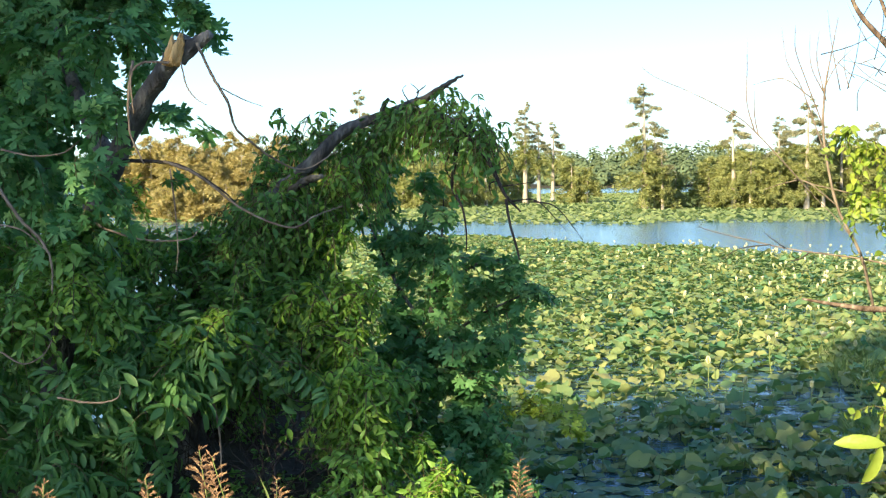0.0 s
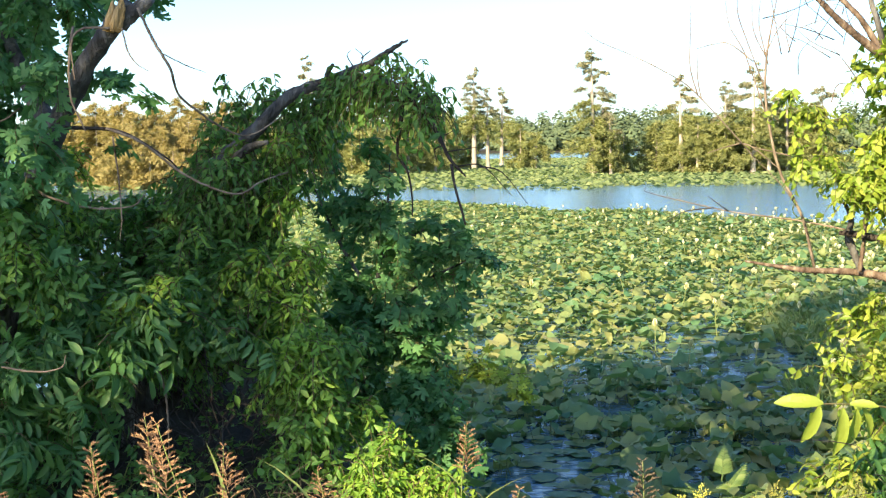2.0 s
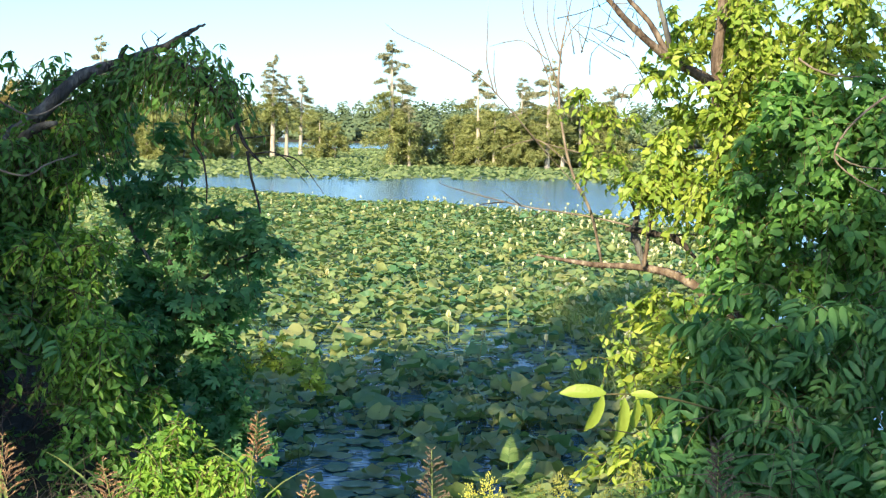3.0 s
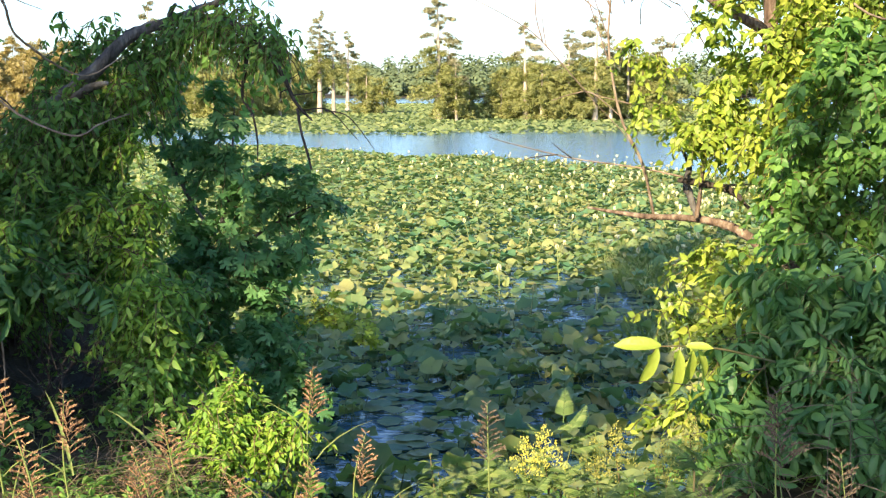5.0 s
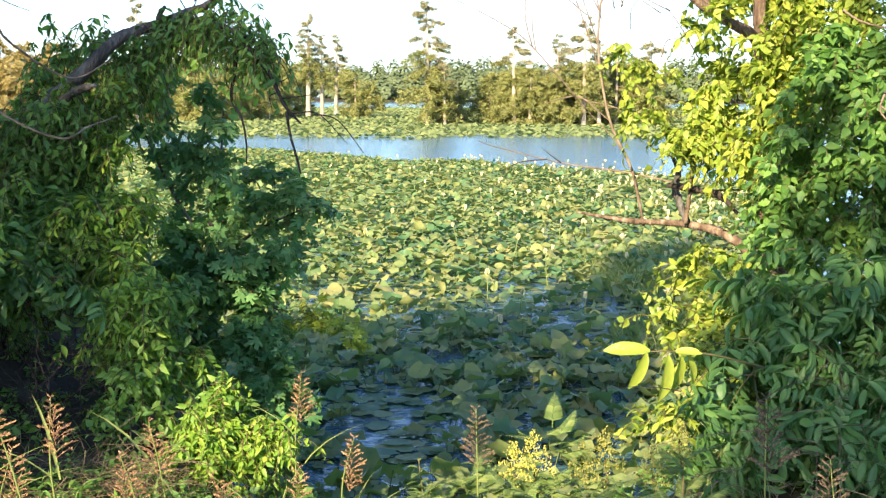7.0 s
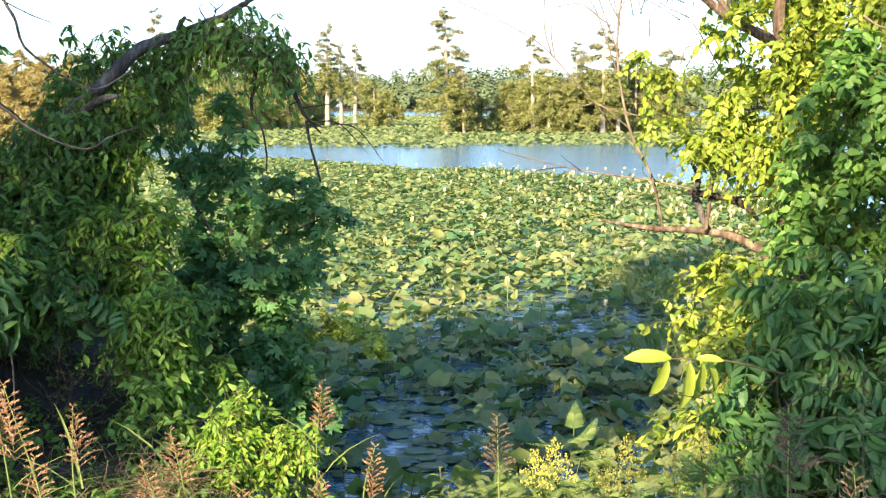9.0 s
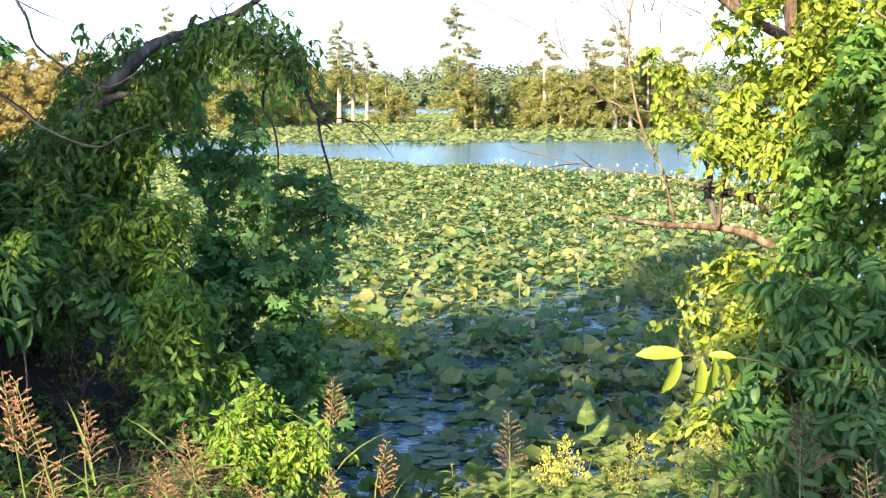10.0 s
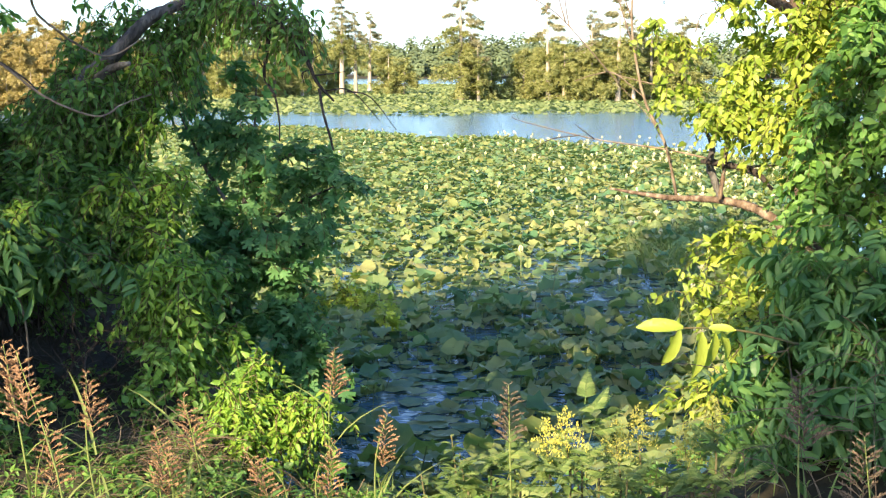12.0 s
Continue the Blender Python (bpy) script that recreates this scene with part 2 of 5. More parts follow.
OVATE = outline_leaf([0.02, 0.26, 0.25, 0.12, 0.0], 0.18, 0.22)
POINTED = outline_leaf([0.02, 0.18, 0.2, 0.11, 0.0], 0.22, 0.3)
OVATE_LOW = outline_leaf([0.02, 0.30, 0.2, 0.0])
LANCE = outline_leaf([0.02, 0.13, 0.17, 0.12, 0.0], fold=0.2, droop=0.25)
BLADE = outline_leaf([0.008, 0.016, 0.014, 0.008, 0.0], fold=0.3, droop=0.5)
WALNUT = outline_leaf([0.03, 0.115, 0.15, 0.165, 0.165, 0.12, 0.02], fold=0.3, droop=0.22)
PALMATE = palmate_leaf()
SEEDLET = outline_leaf([0.02, 0.19, 0.12, 0.0], 0.4, 0.1)
SPRAY = fuse([turned(outline_leaf([0.03, 0.10, 0.0], 0.1, 0.1), (0, 0.0, 0), (math.sin(a), math.cos(a), 0.12 * k), (0, 0.2 * k, 1), s) for k, (a, s) in enumerate(((0.0, 1.0), (0.8, 0.75), (-0.8, 0.75)))])
TUFT = (np.array([(-0.45, 0.0, 0.0), (0.4, 0.1, 0.1), (0.15, 0.9, -0.05), (-0.3, 0.7, 0.15), (0.05, 0.4, 0.3)], float), np.array([(0, 1, 4), (1, 2, 4), (2, 3, 4), (3, 0, 4)]))


def compound(pairs=5, leaflet=0.34, shape=LANCE, hang=0.5, taper=0.0):
    pieces = [turned(shape, (0, 1.0, -0.15), (0, 1, -0.5), (0, 0, 1), leaflet * (1 - taper))]
    for i in range(pairs):
        y = 0.2 + 0.75 * i / pairs
        for s in (-1, 1):
            pieces.append(turned(shape, (0, y, -0.15 * y), (s, 0.45 + 0.5 * taper, -hang), (0, 0, 1), leaflet * (1 - 0.25 * abs(i / pairs - 0.4)) * (1 - taper * (i / pairs) ** 1.3)))
    rib = (np.array([(-0.01, 0, 0), (0.01, 0, 0), (0.006, 1.0, -0.15), (-0.006, 1.0, -0.15)], float), np.array([(0, 1, 2), (0, 2, 3)]))
    return fuse(pieces + [rib])


PINNATE = compound(3, 0.5, WALNUT, 0.8)
PINNATE_FINE = compound(11, 0.3, LANCE, 0.15, 0.75)


def place_leaves(shape, at, tip, up, size):
    """One mesh's vertices and triangles: the leaf shape at every place, its tip and its upper side turned as told."""
    v, f = shape
    at, tip, up, size = np.asarray(at), unit(tip), np.asarray(up, float), np.asarray(size)
    x = unit(np.cross(tip, up))
    z = np.cross(x, tip)
    bend = rng.uniform(0.7, 1.3, (len(at), 1, 1))
    wide = rng.uniform(0.8, 1.2, (len(at), 1, 1))
    allv = at[:, None] + size[:, None, None] * (wide * v[None, :, :1] * x[:, None] + v[None, :, 1:2] * tip[:, None] + bend * v[None, :, 2:] * z[:, None])
    allf = f[None] + (np.arange(len(at)) * len(v))[:, None, None]
    return allv.reshape(-1, 3), allf.reshape(-1, 3)


def sprigs(blobs, length=0.28, leaves=8, droop=0.6, shell=0.55):
    """Short leafy shoots in ellipsoids: (centre, radii, number). Gives leaf places, tips, upper sides and the shoots' lines."""
    at, tip, up, lines = [], [], [], []
    high = np.array([0, 0, 1.0])
    for centre, radii, number in blobs:
        c, r = np.array(centre), np.array(radii)
        d = unit(rng.normal(0, 1, (max(1, int(number * 2.35)), 3)))
        gap = np.array([noise.noise(Vector((c + q * r) * 4.2)) for q in d])
        d = d[(gap > 0.0) | (number < 2)]
        n = len(d)
        if not n:
            continue
        rad = np.where(rng.random(n) < 0.75, shell + (1 - shell) * rng.random(n), rng.random(n) ** 0.5)[:, None]
        bulge = np.array([0.85 + 0.3 * noise.noise(Vector(c + q * 2.3)) for q in d])[:, None]
        start = c + d * r * rad * bulge
        way = unit(d * 0.6 + rng.normal(0, 0.6, (n, 3)) + high * 0.25)
        ln = length * rng.uniform(0.6, 1.4, (n, 1))
        s = np.linspace(0, 1, 5)[None, :, None]
        line = start[:, None] + (way * ln)[:, None] * s - high * (droop * ln)[:, None] * s ** 2
        lines.append(line)
        side0 = unit(np.cross(way, high))
        for i in range(leaves):
            live = rng.random(n) < 0.88
            u = (i + 0.7) / leaves
            k = min(3, int(u * 4))
            pos = line[live, k] + (line[live, k + 1] - line[live, k]) * (u * 4 - k)
            m = live.sum()
            side = unit(side0[live] * (1 if i % 2 else -1) + way[live] * 0.6 + rng.normal(0, 0.5, (m, 3)))
            at.append(pos)
            tip.append(unit(side - high * droop * rng.uniform(0.2, 1.2, (m, 1))))
            up.append(unit(d[live] * 0.8 + high * 0.75 + rng.normal(0, 0.5, (m, 3))))
    return np.vstack(at), np.vstack(tip), np.vstack(up), np.vstack(lines)


def twig_mesh(lines, radius):
    """Thin three-sided twigs along many lines of five points."""
    L = np.array(lines)
    n, k, _ = L.shape
    t = unit(np.gradient(L, axis=1))
    a = unit(np.cross(t, [0.3, 0.2, 1.0]))
    b = np.cross(t, a)
    ring = []
    rad = radius * np.linspace(1, 0.35, k)[None, :, None]
    for ang in (0, 2.1, 4.2):
        ring.append(L + rad * (math.cos(ang) * a + math.sin(ang) * b))
    v = np.stack(ring, 2).reshape(-1, 3)
    base = (np.arange(n) * k * 3)[:, None, None, None] + (np.arange(k - 1) * 3)[None, :, None, None]
    quad = np.array([[[0, 1, 4, 3], [1, 2, 5, 4], [2, 0, 3, 5]]])
    return v, (base + quad[:, None].reshape(1, 1, 3, 4)).reshape(-1, 4)


def foliage(parent, blobs, shape, mat, size, length=0.28, leaves=8, droop=0.6, shell=0.55, twig=0.0035, name="foliage", label=""):
    at, tip, up, lines = sprigs(blobs, length, leaves, droop, shell)
    v, f = place_leaves(shape, at, tip, up, size * rng.uniform(0.55, 1.35, len(at)))
    part(name, mesh_data(name, local(v, parent), f, mat), parent, label, "stuff")
    if twig:
        v, f = twig_mesh(lines, twig)
        part("brushwood", mesh_data("brushwood", local(v, parent), f, TWIG), parent, kind="stuff")


def hang_leaves(parent, line, shape, mat, size, number, spread, fall=0.25, name="hanging_vine", shoots=0.13):
    """Leaves that hang in short strings from a limb."""
    p, _ = smooth_path(line, 0.01)
    cum = np.linspace(0, len(p) - 1, 200)
    pts = np.stack([np.interp(cum, np.arange(len(p)), p[:, k]) for k in range(3)], 1)
    blobs = [(pts[rng.integers(0, 200)] + rng.normal(0, spread, 3) - [0, 0, abs(rng.normal(0, fall))], (0.05, 0.05, 0.05), 1) for _ in range(number)]
    foliage(parent, blobs, shape, mat, size, shoots, 6, 1.3, 0.3, name=name)


# ---- ground and water ----
def bank_height(x, y):
    shore = 6.5 + 3.3 / (1 + np.exp(np.clip((x + 1.15) * 4, -30, 30))) + 2.2 / (1 + np.exp(np.clip(-(x - 1.35) * 4, -30, 30))) + 0.15 * np.sin(x * 1.7)
    near = 0.92 - 1.42 / (1 + np.exp(-(y - shore + 0.5) * 2.2))
    far = 1.6 / (1 + np.exp(-(y - 690 - 25 * np.sin(x / 60)) / 6))
    mound = 0.5 * np.exp(-((x + 2.6) / 0.75) ** 2 - ((y - 8.1) / 0.55) ** 2)
    return near + far + mound


def build_ground():
    ys = np.concatenate([np.linspace(-60, 0, 16)[:-1], np.linspace(0, 12, 61)[:-1], np.linspace(12, 120, 28)[:-1], np.linspace(120, 640, 20)[:-1], np.linspace(640, 760, 13)[:-1], np.linspace(760, 3000, 8)])
    xs = np.concatenate([-np.geomspace(2500, 8, 16), np.linspace(-7.7, 7.7, 63), np.geomspace(8, 2500, 16)])
    X, Y = np.meshgrid(xs, ys)
    Z = bank_height(X, Y) + np.where(Y < 12, 0.03 * rng.normal(0, 1, X.shape), 0)
    v = np.stack([X, Y, Z], -1).reshape(-1, 3)
    nx = len(xs)
    i, j = np.meshgrid(np.arange(len(ys) - 1), np.arange(nx - 1), indexing="ij")
    a = (i * nx + j).ravel()
    f = np.stack([a, a + 1, a + nx + 1, a + nx], 1)
    tagged(new("ground", mesh_data("ground", v, f, SOIL)), "dark damp soil bank sloping down to the lake", "ground", kind="structure")
    wv = [(-2600, 5.0, 0), (2600, 5.0, 0), (2600, 1600, 0), (-2600, 1600, 0)]
    tagged(new("water", mesh_data("water", wv, [[0, 1, 2, 3]], WATER)), "calm blue lake water with small ripples", "water", kind="structure")


build_ground()


# ---- lotus bed ----
def pad(segments=14, bowl=0.2, wave=0.06, seed=0, rings=(0.27, 0.5)):
    """A round lotus leaf one metre across, dished round its stalk, with an uneven rim."""
    r = np.random.default_rng(seed)
    ph = r.uniform(0, 6.28, 3)
    v = [(0, 0, -0.02)]
    for rad in rings:
        for k in range(segments):
            a = 2 * math.pi * k / segments
            rr = rad * (1 + 0.13 * math.sin(2 * a + ph[0]) + 0.09 * math.sin(5 * a + ph[1]) + r.normal(0, 0.06))
            z = bowl * (rr / 0.5) ** 2 * 0.5 + wave * (rad / 0.5) ** 2 * math.sin(3 * a + ph[2]) + wave * 0.6 * (rad / 0.5) * math.sin(7 * a + ph[1])
            v.append((rr * math.cos(a), rr * math.sin(a), z))
    f = [(0, 1 + k, 1 + (k + 1) % segments) for k in range(segments)]
    for m in range(len(rings) - 1):
        for k in range(segments):
            a, b = 1 + m * segments + k, 1 + m * segments + (k + 1) % segments
            f += [(a, a + segments, b + segments), (a, b + segments, b)]
    return np.array(v, float), np.array(f)


FORMS = ((0.02, 0.02), (0.12, 0.09), (0.26, 0.12), (-0.15, 0.1), (0.08, 0.16), (-0.28, 0.14), (0.42, 0.1))
PADS = [pad(14, b, w, i) for i, (b, w) in enumerate(FORMS)]
PADS_MID = [pad(11, b, w, i + 10) for i, (b, w) in enumerate(FORMS)]
PADS_LOW = [pad(8, b, w, i + 30, (0.5,)) for i, (b, w) in enumerate(FORMS)]
PADS_FAR = [pad(6, b, w, i + 20, (0.5,)) for i, (b, w) in enumerate(((0.1, 0.05), (0.3, 0.08), (-0.2, 0.08)))]


def wedge(number, y0, y1, left, right, power=1.0):
    """Random places between two bearings and two distances, even over the area."""
    y = np.sqrt(rng.uniform(y0 ** 2, y1 ** 2, number))
    x = y * rng.uniform(left, right, number)
    return x, y


def near_edge(x):
    """Where the lotus meets the open channel."""
    return 50.0 - 1.35 * x + 1.3 * np.sin(x * 0.5) + 0.8 * np.sin(x * 1.3)


def build_lotus():
    bed = thing("lotus_bed", (0, 12, 0), "dense bed of green American lotus leaves on the lake", "lotus")
    x, y = wedge(60000, 6.9, 60, -0.29, 0.27)
    keep = (y < near_edge(x)) & (bank_height(x, y) < -0.25)
    gap = np.exp(-(((x + 0.35) / 0.55) ** 2 + ((y - 9.7) / 1.6) ** 2))
    keep &= rng.random(len(x)) > 0.55 * gap
    patch = np.array([noise.noise(Vector((a * 0.35, b * 0.22, 3.1))) for a, b in zip(x, y)])
    keep &= rng.random(len(x)) < np.clip(1.0 + patch * 0.5, 0.65, 1)
    x, y, patch, gap = x[keep], y[keep], patch[keep], gap[keep]
    n = len(x)
    raised = rng.random(n) < np.clip(0.62 + patch * 0.6 + (y - 14) * 0.012, 0.2, 0.92) * (1 - 0.9 * gap)
    z = np.where(raised, rng.uniform(0.03, 0.22, n), rng.uniform(0.01, 0.035, n))
    size = np.where(raised, rng.uniform(0.12, 0.31, n), rng.uniform(0.11, 0.25, n))
    size *= 0.85
    kind = np.where(raised, rng.integers(1, 7, n), 0)
    tilt = np.where(raised, np.abs(rng.normal(0, 1, n)) * np.where(y < 16, 0.4, 0.24), np.abs(rng.normal(0, 0.02, n)))
    tilt = np.where(raised & (y > 13) & (rng.random(n) < 0.07), rng.uniform(0.7, 1.3, n), tilt)
    turn = rng.uniform(0, 2 * math.pi, n)
    order = np.argsort(y)
    single = order[:300]
    meshes = [mesh_data("leaf", v, f, LOTUS) for v, f in PADS]
    for i in single:
        ob = part("leaf", meshes[kind[i]], bed)
        ob.matrix_basis = Matrix.Translation((x[i], y[i] - 12, z[i])) @ Euler((0, 0, turn[i])).to_matrix().to_4x4() @ Euler((tilt[i], 0, turn[i] * 3)).to_matrix().to_4x4() @ Matrix.Scale(size[i], 4)
    vs, fs = [], []
    for k, shapes, y0, y1 in [(k, s, a, b) for k in range(7) for s, a, b in ((PADS, 0, 16), (PADS_MID, 16, 32), (PADS_LOW, 32, 90))]:
        rest = order[300:]
        rest = rest[(kind[rest] == k) & (y[rest] >= y0) & (y[rest] < y1)]
        d = np.stack([np.sin(turn[rest]) * np.sin(tilt[rest]), -np.cos(turn[rest]) * np.sin(tilt[rest]), np.cos(tilt[rest])], 1)
        a = rng.uniform(0, 6.28, len(rest))
        tip = np.stack([np.cos(a), np.sin(a), np.zeros(len(rest))], 1)
        tip = unit(tip - d * np.sum(tip * d, 1, keepdims=True))
        v, f = place_leaves(shapes[k], np.stack([x[rest], y[rest] - 12, z[rest]], 1), tip, d, size[rest])
        fs.append(f + sum(len(q) for q in vs))
        vs.append(v)
    part("leaves", mesh_data("leaves", np.vstack(vs), np.vstack(fs), LOTUS), bed, kind="stuff")
    lines = []
    for i in order:
        if raised[i] and y[i] < 16:
            lean = rng.normal(0, 0.06, 2)
            top = np.array([x[i], y[i] - 12, z[i]])
            lines.append([top + (np.array([lean[0], lean[1], -z[i] - 0.1]) * s) for s in np.linspace(0, 1, 5)])
    v, f = twig_mesh(lines, 0.005)
    part("stalk_growth", mesh_data("stalk_growth", v, f, LOTUS_STEM), bed, kind="stuff")
    return bed


bed = build_lotus()


def flower_shape(open_=0.6):
    petal = outline_leaf([0.06, 0.2, 0.24, 0.16, 0.03], 0.5, -0.2)
    pieces = []
    for k in range(11):
        a = k * 2.4
        out = open_ * (0.5 if k < 4 else 1.0)
        pieces.append(turned(petal, (0, 0, 0), (math.cos(a) * out, math.sin(a) * out, 1 - 0.4 * out), (-math.cos(a), -math.sin(a), 0.3), 1.0))
    return fuse(pieces)


def build_flowers():
    x, y = wedge(1700, 10.5, 54, -0.13, 0.24)
    keep = (y < near_edge(x) - 0.5) & (rng.random(1700) < np.clip(0.08 + 0.5 * (x / y) / 0.2, 0.05, 0.6) * np.clip(y / 30, 0.3, 1.2))
    x, y = x[keep], y[keep]
    shapes = [mesh_data("lotus_flower", *flower_shape(o), PETAL) for o in (0.15, 0.45, 0.8)]
    stem = mesh_data("stem", *tube([(0, 0, 0), (0.02, 0.01, -0.3), (0.0, 0.02, -0.6)], [0.006, 0.007, 0.008], 5), LOTUS_STEM)
    for i in rng.permutation(len(x))[:260]:
        flower = thing("lotus_flower", (x[i], y[i], rng.uniform(0.26, 0.46)), "pale yellow lotus flower on a tall green stem", "flower", "lotus flowers")
        flower.rotation_euler = (rng.normal(0, 0.2), rng.normal(0, 0.2), rng.uniform(0, 6))
        bloom = part("bloom", shapes[rng.integers(0, 3)], flower)
        bloom.scale = [rng.uniform(0.065, 0.105)] * 3
        part("stem", stem, flower)


build_flowers()


def build_far_lotus():
    farbed = thing("far_lotus_bed", (0, 120, 0), "far bed of yellow-green lotus leaves across the channel", "lotus")
    for left, right, number in ((-0.56, -0.40, 7000), (-0.40, -0.22, 9000), (-0.22, -0.10, 17000), (-0.10, 0.0, 17000), (0.0, 0.10, 17000), (0.10, 0.22, 17000), (0.22, 0.36, 6000)):
        x, y = wedge(number, 80, 300, left, right)
        edge = 82 + 2.0 * np.sin(x * 0.21) + 1.2 * np.sin(x * 0.8)
        pond = (y > 290 + 12 * np.sin(x * 0.05)) & (np.abs(x / y) < 0.35)
        ok = (y > edge) & ~pond & (rng.random(number) < np.clip(170 / y, 0.3, 1))
        x, y = x[ok], y[ok]
        n = len(x)
        vs, fs = [], []
        kind = rng.integers(0, 3, n)
        for k in range(3):
            s = kind == k
            m = s.sum()
            d = unit(np.stack([rng.normal(0, 0.35, m), rng.normal(-0.1, 0.35, m), np.ones(m)], 1))
            a = rng.uniform(0, 6.28, m)
            tip = np.stack([np.cos(a), np.sin(a), 0 * a], 1)
            v, f = place_leaves(PADS_FAR[k], np.stack([x[s], y[s] - 120, rng.uniform(0.02, 0.28, m)], 1), unit(tip - d * np.sum(tip * d, 1, keepdims=True)), d, rng.uniform(0.2, 0.42, m) * (0.7 + y[s] / 220))
            fs.append(f + sum(len(q) for q in vs))
            vs.append(v)
        part("leaf_patch", mesh_data("leaf_patch", np.vstack(vs), np.vstack(fs), LOTUS_FAR), farbed, kind="stuff")


build_far_lotus()


# ---- cypresses ----
def cypress(place, height, spread, mat, top_mat, low=0.1, density=1.0, stems=((0, 0, 1.0),), ragged=0.5, label="olive-green bald cypress standing in the lotus marsh", rad=None):
    """A bald cypress: flared pale trunks, tiers of flat boughs, feathery sprays."""
    tree = thing("cypress_tree", place, label, "tree", "bald cypresses")
    base = np.array(place)
    at, tip, up, tall = [], [], [], []
    boughs = []
    for sx, sy, sh in stems:
        h = height * sh
        r = rad or h * 0.022
        lean = rng.normal(0, 0.012, 2) * h
        pts = [np.array([sx, sy, -0.4]), np.array([sx, sy, 0.06 * h]), np.array([sx + lean[0] * 0.3, sy, 0.35 * h]), np.array([sx + lean[0] * 0.6, sy + lean[1] * 0.6, 0.7 * h]), np.array([sx + lean[0], sy + lean[1], h])]
        v, f = tube(pts, [r * 2.0, r * 1.2, r * 0.9, r * 0.42, r * 0.05], 8, 0.05, 5)
        part("trunk", mesh_data("trunk", v, f, CYPRESS_BARK), tree)
        n = int(h * 7 * density)
        for k in range(n):
            u = low + (1 - low) * ((k + rng.random()) / n)
            high_up = u > 0.58 and height > 6.8
            if high_up and rng.random() < 0.3:
                continue
            c = np.array([np.interp(u * h, [q[2] for q in pts], [q[0] for q in pts]), np.interp(u * h, [q[2] for q in pts], [q[1] for q in pts]), u * h])
            ang = rng.uniform(0, 6.28)
            if high_up:
                ln = spread * (0.10 + 1.15 * (1 - u) ** 0.75) * rng.uniform(0.45, 1.35) * sh
                rise = rng.uniform(-0.05, 0.45)
            else:
                ln = spread * (0.2 + 0.75 * (1 - u) ** 0.45) * rng.uniform(1 - ragged, 1 + 0.3 * ragged) * sh
                rise = rng.uniform(-0.1, 0.3)
            out = np.array([math.cos(ang), math.sin(ang), rise])
            s = np.linspace(0, 1, 5)[:, None]
            line = c + out * ln * s + np.array([0, 0, 1]) * (-0.28 * ln * s ** 2)
            boughs.append(line)
            m = max(6, int((100 if high_up else 80) * ln * (0.5 + density * 0.5)))
            w = np.minimum(rng.uniform(0.3 if high_up else 0.2, 1.05, m), 1.0) * 4
            i = np.minimum(3, w.astype(int))
            p = line[i] + (line[i + 1] - line[i]) * (w - i)[:, None]
            at.append(p + rng.normal(0, 0.07 + 0.055 * ln, (m, 3)) * [1, 1, 0.5 if high_up else 0.9])
            tip.append(unit(out + rng.normal(0, 0.6, (m, 3)) + [0, 0, -0.25]))
            up.append(unit(rng.normal(0, 0.5, (m, 3)) + [0, 0, 1]))
            tall.append(np.full(m, u))
    at, tip, up, tall = np.vstack(at), np.vstack(tip), np.vstack(up), np.concatenate(tall)
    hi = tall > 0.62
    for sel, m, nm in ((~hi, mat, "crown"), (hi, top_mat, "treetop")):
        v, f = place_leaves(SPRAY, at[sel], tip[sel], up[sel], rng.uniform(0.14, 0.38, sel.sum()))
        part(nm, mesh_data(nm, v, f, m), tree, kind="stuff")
    v, f = twig_mesh(boughs, 0.02)
    part("branchwork", mesh_data("branchwork", v, f, CYPRESS_BARK), tree, kind="stuff")
    return tree


def flat(p, z=0.0):
    return (p[0], p[1], z)


